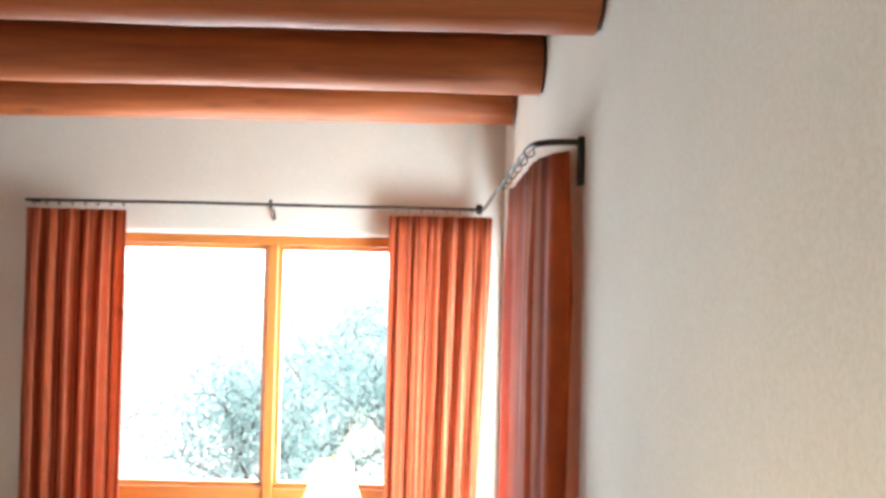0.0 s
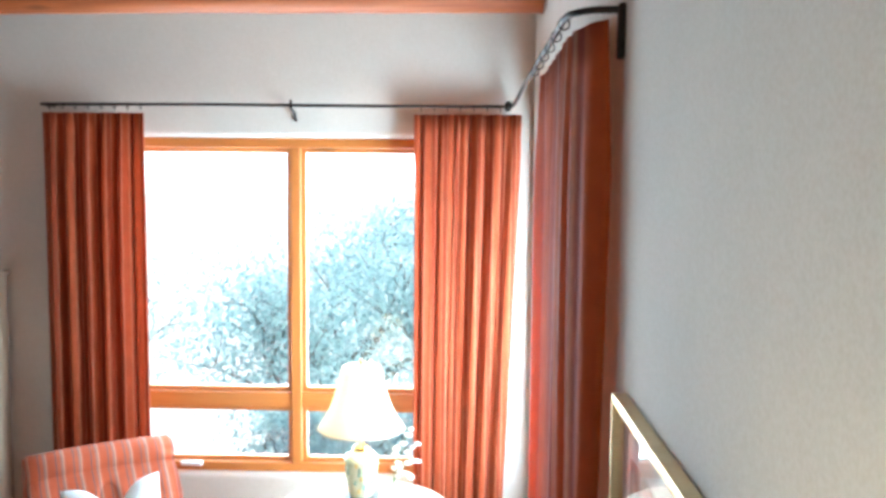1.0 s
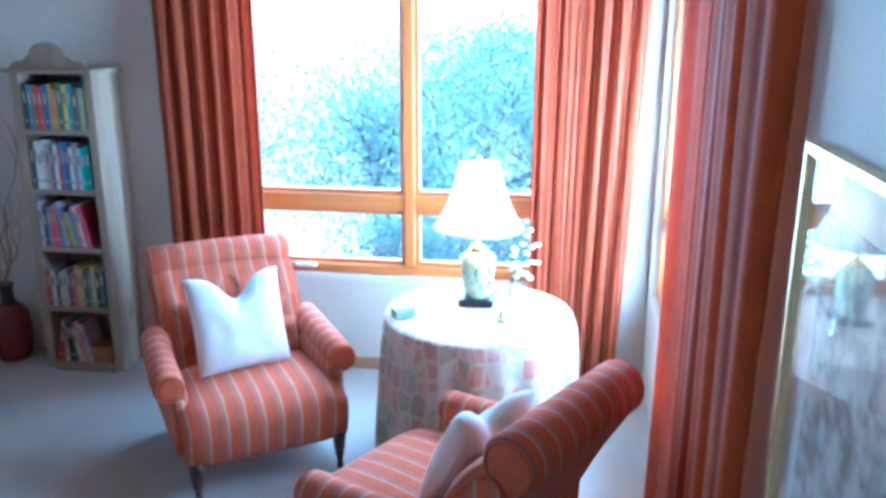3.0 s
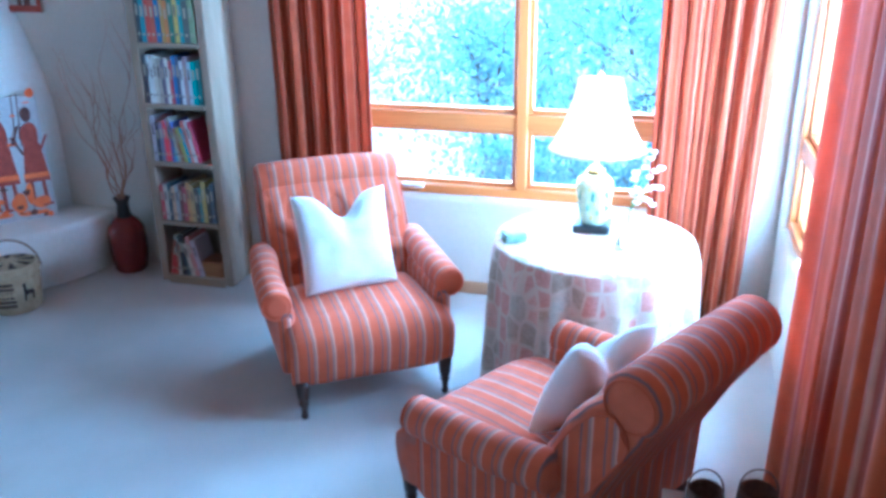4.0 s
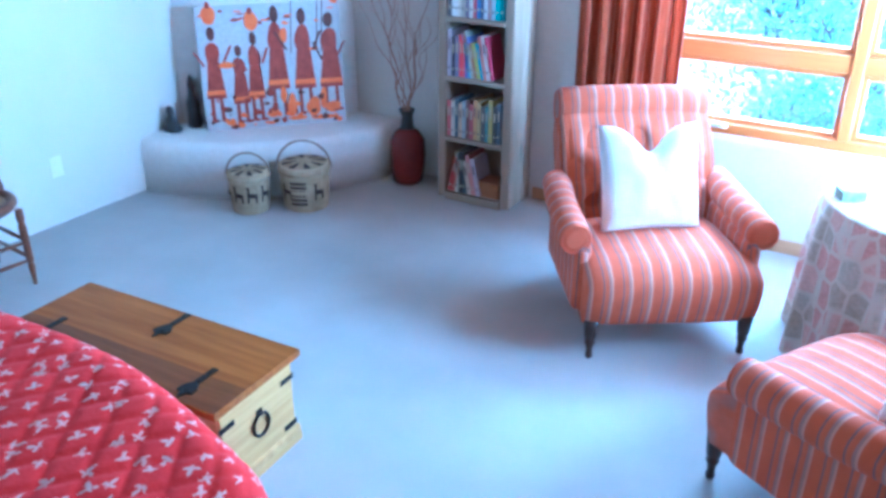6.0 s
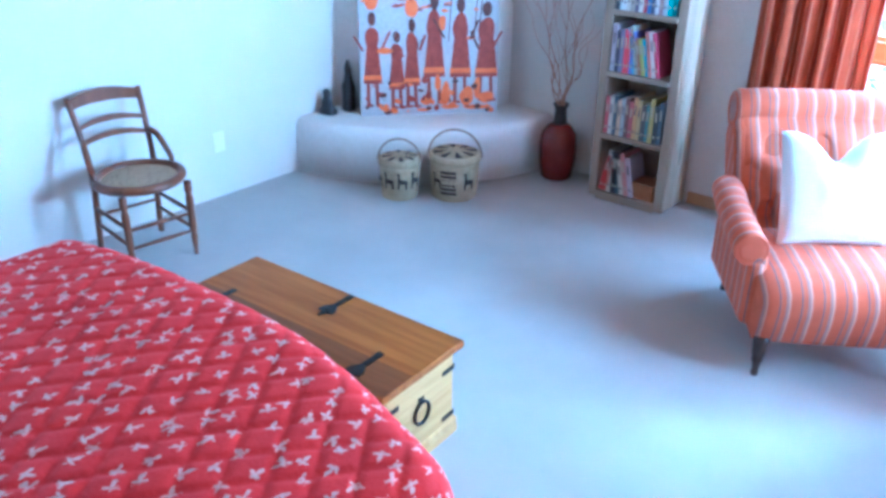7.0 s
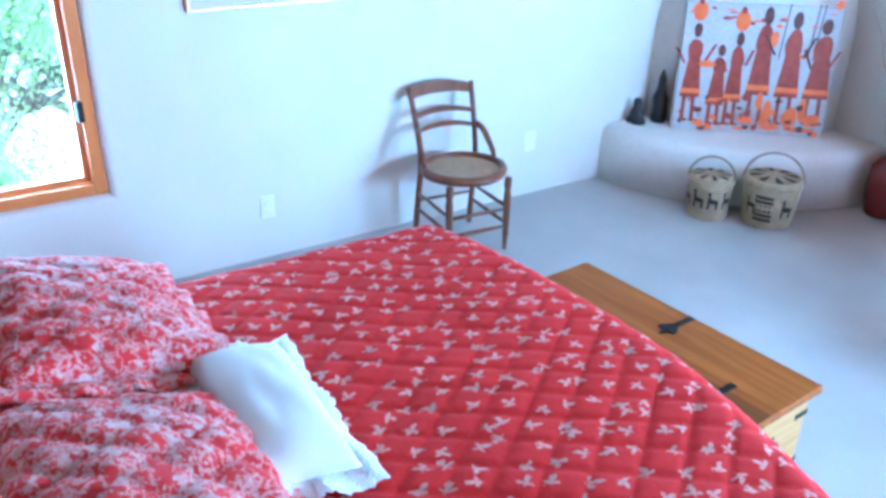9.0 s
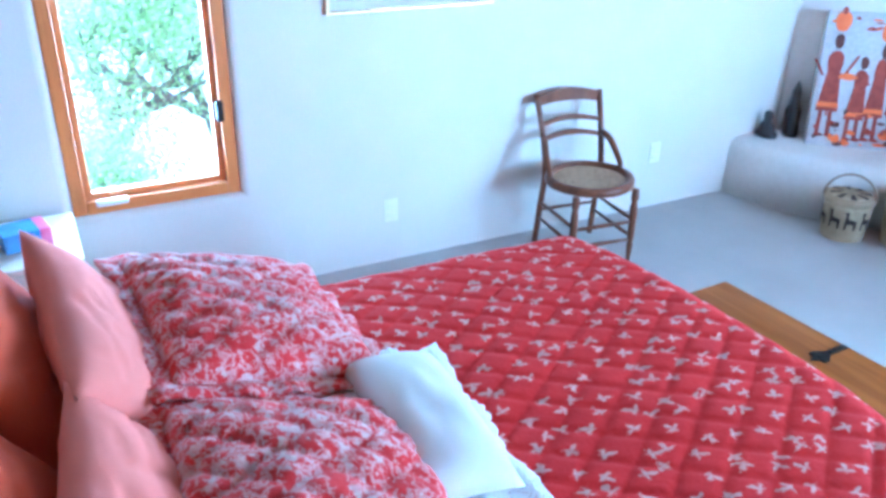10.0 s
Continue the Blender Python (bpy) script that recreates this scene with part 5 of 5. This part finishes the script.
def quilted_sham(label, m, w, h, t, seed):
    body = cushion(w - 0.10, h - 0.10, t, 40, 0.0, 2.6, 0.02, 0.01, seed)
    for v in body.verts:
        x, y, z = v.co
        s = 1 if z >= 0 else -1
        v.co.z += s * quilting(x * 1.0, y) * 2.0 * min(1, abs(z) / 0.03)
    ob = thing("pillow_sham", label, "pillow", m, "toile pillow shams on the bed")
    part("sham", body, TOILE, ob, smooth=True)
    rows = []
    for k in range(121):
        a = 2 * math.pi * k / 120
        c, s = math.cos(a), math.sin(a)
        q = max(abs(c), abs(s))
        sq = lambda d: ((w / 2 - d) * max(-1, min(1, c / q)), (h / 2 - d) * max(-1, min(1, s / q)))
        wob = 0.012 * math.sin(17 * a + seed)
        rows.append([(*sq(0.062), 0.0), (*sq(0.03), wob * 0.6 + 0.004), (*sq(0.0), wob)])
    part("flange", sheet(rows, 0.012), TOILE, ob, "quilted flat border", True)
    return ob


quilted_sham("red and white toile quilted pillow sham lying against the pillows", pose(-2.12, 1.29, 0.79, -15, 0, 2), 0.74, 0.60, 0.17, 1)
quilted_sham("red and white toile quilted pillow sham slumped on the bed", pose(-1.40, 1.24, 0.785, -14, -1, -5), 0.74, 0.60, 0.18, 6)
pillow("bed_pillow", "salmon pink cotton pillow propped upright on the bed", pose(-2.07, 0.975, 0.805, -54, 2, 4), 0.78, 0.42, 0.16, SALMON, 0.0, 2, "plain pillows on the bed", 0.10, 0.034)
pillow("bed_pillow", "salmon pink cotton pillow propped beside its twin", pose(-1.36, 0.955, 0.80, -52, -2, -6), 0.76, 0.42, 0.16, SALMON, 0.0, 9, "plain pillows on the bed", 0.10, 0.034)
pillow("bed_pillow", "deep orange cotton pillow at the head of the bed", pose(-2.12, 0.76, 0.82, -58, 0, 2), 0.76, 0.45, 0.18, DEEP_ORANGE, 0.0, 12, "plain pillows on the bed", 0.09, 0.024)
pillow("bed_pillow", "deep orange cotton pillow beside its twin", pose(-1.40, 0.725, 0.82, -56, 0, -3), 0.76, 0.45, 0.18, DEEP_ORANGE, 0.0, 15, "plain pillows on the bed", 0.09, 0.024)

# the small lace-edged pillow
LACE = Mat("cotton lace", 0.9, 0, 0.2)
holes = LACE.n("ShaderNodeTexVoronoi", Vector=LACE.co, Scale=120.0).outputs["Distance"]
LACE.color(LACE.mix(LACE.ramp(holes, [(0.18, (1, 1, 1)), (0.3, (0, 0, 0))]), (0.76, 0.78, 0.80), (0.50, 0.42, 0.44)))
LACE.bump(holes, 0.6, 0.003)
LACE = LACE.m
lp = thing("lace_pillow", "small white pillow with a scalloped lace border on the quilt", "pillow", pose(-1.60, 1.55, 0.735, -6, 2, -3))
part("cushion", cushion(0.50, 0.235, 0.15, 20, 0, 2.4, 0.03, 0.006, 4), WHITE_CLOTH, lp, smooth=True)
rows = []
for k in range(161):
    a = 2 * math.pi * k / 160
    c, s = math.cos(a), math.sin(a)
    q = max(abs(c), abs(s))
    u, v = max(-1, min(1, c / q)), max(-1, min(1, s / q))
    sc = 0.010 * abs(math.sin(26 * a))
    lift = 0.014 * math.sin(9 * a) - 0.012
    rows.append([(u * 0.235, v * 0.10, 0.0), (u * 0.262, v * 0.128, lift * 0.5), (u * (0.288 + sc), v * (0.148 + sc), lift)])
part("lace_border", sheet(rows, 0.003), LACE, lp, "openwork cotton lace edging", True)

# ---- cane-seated chair ----
WALNUT = wooden("walnut", (0.10, 0.035, 0.015), (0.20, 0.08, 0.035), 2, 0.32)
CANE = Mat("woven cane", 0.6)
chk = CANE.n("ShaderNodeTexVoronoi", Vector=CANE.co, Scale=95.0).outputs["Distance"]
CANE.color(CANE.ramp(chk, [(0.2, (0.14, 0.09, 0.05)), (0.45, (0.46, 0.34, 0.20))]))
CANE.bump(chk, 0.5, 0.002)
CANE = CANE.m
cc = thing("cane_chair", "old walnut side chair with a round cane seat", "chair", pose(-3.347, 3.303, 0, 0, 0, 84))
# local: faces -y, width along x; the whole is a little under eye-catching size
SH = 0.415


def chair_bits():
    for s in (-1, 1):
        post = [(s * 0.165, 0.215, 0.0), (s * 0.162, 0.19, 0.2), (s * 0.16, 0.165, SH - 0.02), (s * 0.163, 0.185, 0.52), (s * 0.17, 0.225, 0.65), (s * 0.178, 0.275, 0.775)]
        part("back_post", tube(curve_points(post, 4), [0.016] * 10 + [0.0145] * 11, 10), WALNUT, cc, smooth=True)
        part("front_leg", lathe([(0, 0), (0.011, 0), (0.014, 0.06), (0.018, 0.10), (0.013, 0.115), (0.018, 0.13), (0.019, 0.30), (0.014, 0.33), (0.02, 0.345), (0.018, SH - 0.02)], 12, None, pose(s * 0.165, -0.165, 0)), WALNUT, cc, smooth=True)
        hip = [(s * 0.168, 0.185, 0.575), (s * 0.185, 0.14, 0.555), (s * 0.196, 0.09, 0.50), (s * 0.20, 0.05, 0.455), (s * 0.195, 0.04, 0.425), (s * 0.19, 0.05, SH - 0.005)]
        part("hip_rest", tube(curve_points(hip, 4), [0.017 - 0.0003 * i for i in range(21)], 10), WALNUT, cc, "curved hip rest", True)
        for z in (0.145, 0.235):
            part("stretcher", tube([(s * 0.165, -0.165, z), (s * 0.163, 0.0, z), (s * 0.163, 0.19, z)], [0.008, 0.011, 0.008], 8), WALNUT, cc, smooth=True)
    for z in (0.13, 0.225):
        part("stretcher", tube([(-0.165, -0.165, z), (0, -0.165, z), (0.165, -0.165, z)], [0.008, 0.012, 0.008], 8), WALNUT, cc, smooth=True)
    part("stretcher", tube([(-0.16, 0.195, 0.19), (0.16, 0.195, 0.19)], 0.009, 8), WALNUT, cc, smooth=True)
    ring = [(0.195 * math.cos(a) * (1 + 0.04 * math.cos(2 * a)), 0.195 * math.sin(a), SH - 0.004) for a in (2 * math.pi * k / 40 for k in range(40))]
    seat = part("seat_ring", tube(ring, 0.024, 10, closed=True), WALNUT, cc, "round seat frame", True)
    part("cane_panel", lathe([(0, SH - 0.006), (0.185, SH - 0.002), (0.185, SH - 0.008), (0, SH - 0.012)], 40), CANE, cc, "woven cane panel")
    for z, h, w, bow, y in ((0.742, 0.066, 0.178, 0.03, 0.262), (0.635, 0.028, 0.168, 0.03, 0.218), (0.562, 0.028, 0.165, 0.03, 0.20)):
        rows = []
        for k in range(17):
            u = 2 * k / 16 - 1
            yy = y + bow * (1 - u * u) * 0.8
            dip = 0.022 * (1 - u * u)
            hh = h * (1 - 0.25 * abs(u))
            rows.append([(u * w, yy - 0.008, z + dip - hh / 2), (u * w, yy - 0.008, z + dip + hh / 2), (u * w, yy + 0.008, z + dip + hh / 2), (u * w, yy + 0.008, z + dip - hh / 2)])
        bm = sheet(rows, None, closed=True)
        bm.verts.ensure_lookup_table()
        bm.faces.new([bm.verts[i] for i in range(4)])
        bm.faces.new([bm.verts[len(bm.verts) - 4 + i] for i in range(4)])
        part("back_rail", bm, WALNUT, cc, smooth=False)


chair_bits()

# ---- wall things ----
def outlet(y, z):
    o = thing("wall_outlet", "ivory electrical outlet plate on the wall", "outlet", pose(WEST, y, z, 0, 0, 90), "wall outlets")
    part("plate", rbox((0.075, 0.006, 0.118), (0, -0.003, 0), 0.003), OUTLET, o)
    for s in (-1, 1):
        part("socket", rbox((0.036, 0.004, 0.030), (0, -0.0075, s * 0.024), 0.004), OUTLET, o)
    return o


outlet(4.02, 0.33)
outlet(2.385, 0.272)
GOLD = mottled("gilt", (0.74, 0.58, 0.30), (0.84, 0.70, 0.42), 25, 0.3, 0.2, 0.001, metal=0.9)
MAT_BOARD = mottled("mat board", (0.62, 0.60, 0.56), (0.68, 0.66, 0.62), 10, 0.8)


def framed(label, m, w, h, border, depth, mat_w, frame_mat, art_mat):
    """A framed picture in x, z, facing -y, its lower left corner at the origin."""
    p = thing("framed_picture", label, "picture", m)
    for x in (border / 2, w - border / 2):
        part("frame", rbox((border, depth, h), (x, -depth / 2, h / 2), 0.005), frame_mat, p)
    for z in (border / 2, h - border / 2):
        part("frame", rbox((w - 2 * border, depth, border), (w / 2, -depth / 2, z), 0.005), frame_mat, p)
    part("mat", span(border, w - border, -0.008, -0.004, border, h - border), MAT_BOARD, p, "pale mat board")
    k = border + mat_w
    part("print", span(k, w - k, -0.011, -0.009, k, h - k), art_mat, p)
    part("glass", span(border, w - border, -depth + 0.010, -depth + 0.013, border, h - border), PANE, p, "reflecting picture glass")
    return p


PRINT = Mat("dark patterned print", 0.8)
PRINT.color(PRINT.mix(PRINT.ramp(PRINT.noise(18, 4), [(0.4, (0, 0, 0)), (0.6, (1, 1, 1))]), (0.24, 0.20, 0.17), (0.52, 0.47, 0.40)))
framed("gilt-framed print under reflecting glass on the wall", pose(EAST, 2.94, 1.01, 0, 0, -90), 0.74, 0.81, 0.022, 0.035, 0.09, GOLD, PRINT.m)
PRINT2 = mottled("rose print", (0.40, 0.26, 0.24), (0.55, 0.40, 0.36), 5, 0.8)
framed("gilt-framed rose print above the bed side", pose(WEST, 2.095, 1.222, 0, 0, 90), 0.82, 0.60, 0.016, 0.025, 0.04, GOLD, PRINT2)
setting("baseboard", span(BX1 + 0.02, 0.4, NORTH - 0.012, NORTH - 0.001, 0.0, 0.075, 0.003), BASEBOARD, "low oak baseboard under the window", "baseboard")

# ---- bedside and corner tables ----
CREAM = mottled("cream paint", (0.70, 0.66, 0.56), (0.76, 0.73, 0.64), 6, 0.45, 0.1, 0.002)
ns = thing("nightstand", "cream painted nightstand beside the bed", "nightstand", pose(-3.42, 0.70, 0))
part("top", rbox((0.46, 0.56, 0.025), (0, 0, 0.5275), 0.006), CREAM, ns)
part("body", rbox((0.42, 0.50, 0.34), (0, 0, 0.345), 0.006), CREAM, ns)
part("drawer", rbox((0.012, 0.44, 0.13), (0.214, 0, 0.44), 0.004), CREAM, ns)
part("knob", lathe([(0.006, 0), (0.008, 0.012), (0.016, 0.022), (0, 0.03)], 14, None, pose(0.219, 0, 0.44, 0, 90, 0)), BRASS, ns, "round brass knob", True)
for x in (-0.19, 0.19):
    for y in (-0.23, 0.23):
        part("leg", rbox((0.035, 0.035, 0.18), (x, y, 0.09), 0.004), CREAM, ns)
TISSUE = mottled("tissue box card", (0.10, 0.22, 0.55), (0.20, 0.40, 0.70), 16, 0.5)
tb = thing("tissue_box", "small blue and pink card box on the nightstand", "box", pose(-3.40, 0.80, 0.541, 0, 0, 12))
part("box", rbox((0.13, 0.16, 0.07), (0, 0, 0.035), 0.004), TISSUE, tb)
part("side_band", rbox((0.132, 0.04, 0.071), (0, 0.063, 0.0355), 0.004), mottled("pink card", (0.6, 0.1, 0.25), (0.7, 0.2, 0.35), 16, 0.5), tb, "pink end band")
solo("paper_tray", rbox((0.2, 0.22, 0.012), (0, 0, 0.006), 0.004, 2, pose(-3.40, 0.60, 0.541, 0, 0, 5)), WHITE_METAL, "flat white tray on the nightstand", "tray")

st = thing("corner_table", "small pale table with a polished top behind the armchair", "table", pose(1.16, 3.03, 0.02))
part("tabletop", rbox((0.50, 0.56, 0.03), (0, 0, 0.575), 0.006), CREAM, st)
part("top_sheet", rbox((0.51, 0.57, 0.008), (0, 0, 0.595), 0.003), mottled("polished cream", (0.66, 0.68, 0.62), (0.74, 0.75, 0.70), 5, 0.08, 0.02, 0.001), st, "pale polished top sheet")
for x in (-0.21, 0.21):
    for y in (-0.24, 0.24):
        part("leg", rbox((0.04, 0.04, 0.58), (x, y, 0.27), 0.004), CREAM, st)
DARK_STRAW = mottled("dark wicker", (0.06, 0.03, 0.02), (0.16, 0.08, 0.05), 60, 0.6, 0.6, 0.003)
for x, y, r in ((1.005, 3.235, 0.047), (1.13, 3.262, 0.05)):
    b = thing("small_basket", "little dark wicker basket with a thin hoop handle", "basket", pose(x, y, 0.621), "little baskets on the corner table")
    part("body", lathe([(0, 0), (r * 0.75, 0), (r, 0.035), (r * 0.96, 0.06), (r * 0.84, 0.075), (r * 0.78, 0.07), (r * 0.7, 0.012), (0, 0.01)], 24), DARK_STRAW, b, smooth=True)
    part("handle", tube([(r * 0.9 * math.cos(t), 0, 0.07 + r * 1.25 * math.sin(t)) for t in (math.pi * k / 14 for k in range(15))], 0.0025, 6), DARK_STRAW, b, smooth=True)

# ---- outside ----
GRASS = mottled("dry ground", (0.52, 0.49, 0.43), (0.62, 0.59, 0.53), 0.8, 0.95)
bm = bmesh.new()
bmesh.ops.create_grid(bm, x_segments=2, y_segments=2, size=400, matrix=pose(0, 0, -1.6))
setting("ground", bm, GRASS, "dry sunlit ground outside the house", "ground")


# added self-lit ring that whitens the low sky seen through the windows
SKY_GLOW = Mat("sky glow", 1.0)
SKY_GLOW.color((0.8, 0.82, 0.84))
SKY_GLOW.b.inputs["Emission Color"].default_value = (0.93, 0.97, 1, 1)
SKY_GLOW.b.inputs["Emission Strength"].default_value = 0.75
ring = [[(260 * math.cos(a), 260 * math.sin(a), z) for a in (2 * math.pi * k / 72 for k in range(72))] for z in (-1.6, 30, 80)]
setting("backdrop", sheet(ring, closed=True), SKY_GLOW.m, "added glowing ring that whitens the sky along the whole horizon", "backdrop", True)


def leaf_material(name, dark, mid, light, through_light):
    """Thin leaves that let some light through."""
    m = Mat(name, 0.6)
    m.color(m.ramp(m.n("ShaderNodeNewGeometry").outputs["Random Per Island"], [(0.0, dark), (0.5, mid), (1.0, light)]))
    lt = m.n("ShaderNodeBsdfTranslucent", Color=(*through_light, 1))
    lm = m.t.nodes.new("ShaderNodeMixShader")
    lm.inputs[0].default_value = 0.5
    m.link(m.b.outputs[0], lm.inputs[1])
    m.link(lt.outputs[0], lm.inputs[2])
    m.link(lm.outputs[0], m.t.nodes["Material Output"].inputs[0])
    return m.m


LEAF = leaf_material("grey-green leaf", (0.20, 0.31, 0.32), (0.28, 0.41, 0.41), (0.36, 0.49, 0.45), (0.50, 0.64, 0.62))
LEAF_SPRING = leaf_material("yellow-green leaf", (0.20, 0.30, 0.14), (0.30, 0.42, 0.18), (0.42, 0.52, 0.22), (0.55, 0.66, 0.32))
BARK = mottled("bark", (0.13, 0.12, 0.11), (0.24, 0.22, 0.20), 12, 0.9, 0.8, 0.01)


def tree(x, y, height, spread, seed, leaves, label):
    rng = random.Random(seed)
    t = thing("tree", label, "tree", pose(x, y, -1.6), "trees outside the windows")
    wood = bmesh.new()
    tips = []

    def limb(p, way, length, radius, depth):
        pts = [p]
        w = way.copy()
        for i in range(6):
            w = (w + Vector((rng.uniform(-1, 1), rng.uniform(-1, 1), rng.uniform(-0.5, 0.7))) * 0.22).normalized()
            pts.append(pts[-1] + w * length / 6)
        tube(pts, [max(radius * (1 - 0.1 * i), 0.004) for i in range(7)], 6, wood)
        if depth == 0:
            tips.extend(pts[2:])
            return
        if depth <= 2: tips.extend(pts[4:])
        for k in range(3 if depth > 1 else 4):
            side = Vector((rng.uniform(-1, 1), rng.uniform(-1, 1), rng.uniform(-0.1, 0.6))).normalized()
            limb(pts[rng.choice((3, 4, 5, 6))], (w * 0.55 + side * spread).normalized(), length * rng.uniform(0.55, 0.75), radius * 0.5, depth - 1)

    limb(Vector((0, 0, 0)), Vector((rng.uniform(-0.15, 0.15), rng.uniform(-0.15, 0.15), 1)), height * 0.42, height * 0.02, 3)
    part("trunk", wood, BARK, t, "grey forking trunk and limbs", True)
    v, f = [], []
    for k in range(leaves):
        c = rng.choice(tips) + Vector((rng.gauss(0, 0.24), rng.gauss(0, 0.24), rng.gauss(0, 0.22)))
        a = Vector((rng.uniform(-1, 1), rng.uniform(-1, 1), rng.uniform(-1, 1))).normalized()
        b = a.orthogonal().normalized()
        s = rng.uniform(0.022, 0.044) * (0.6 if x < -5 else 1.0)
        n = len(v)
        v.extend([c - a * s, c + b * s * 0.45, c + a * s, c - b * s * 0.45])
        f.append((n, n + 1, n + 2, n + 3))
    me = bpy.data.meshes.new("crown")
    me.from_pydata(v, [], f)
    me.materials.append(LEAF_SPRING if x < -5 else LEAF)
    crown = new("crown", me)
    crown.parent = t
    tagged(crown, "loose yellow-green foliage" if x < -5 else "loose grey-green foliage")


for i, (x, y, h, sp, n) in enumerate(((-1.5, 9.2, 4.4, 1.0, 9000), (1.0, 9.8, 4.8, 1.0, 9000), (3.4, 9.4, 4.4, 1.0, 7000), (-3.8, 10.4, 4.8, 1.0, 6000), (-0.4, 12.5, 5.0, 1.0, 6000), (2.6, 13.0, 5.0, 1.0, 5000),
                                      (5.4, 7.2, 4.6, 0.9, 5000), (6.0, 4.4, 4.4, 0.9, 5000), (-6.6, 2.6, 4.8, 0.9, 8000), (-6.4, 0.4, 4.8, 0.9, 8000), (-8.4, 1.6, 5.4, 1.0, 7000), (-8.2, 4.4, 5.2, 1.0, 6000),
                                      (-5.6, 1.5, 3.0, 1.0, 8000), (-5.9, 2.7, 3.2, 1.0, 8000), (-7.2, 1.2, 4.6, 1.0, 12000), (-6.0, 0.3, 3.4, 1.0, 7000), (-0.7, 8.3, 3.2, 1.0, 7000), (0.9, 8.2, 3.0, 1.0, 7000), (2.3, 8.4, 3.2, 1.0, 5000), (0.2, 10.6, 5.4, 1.0, 10000))):
    tree(x, y, h * (0.86 if y > 6 else 0.95), sp, 20 + i, int(n * (1.5 if x < -5 else 0.62)), "leafy tree with thin grey limbs outside the window")
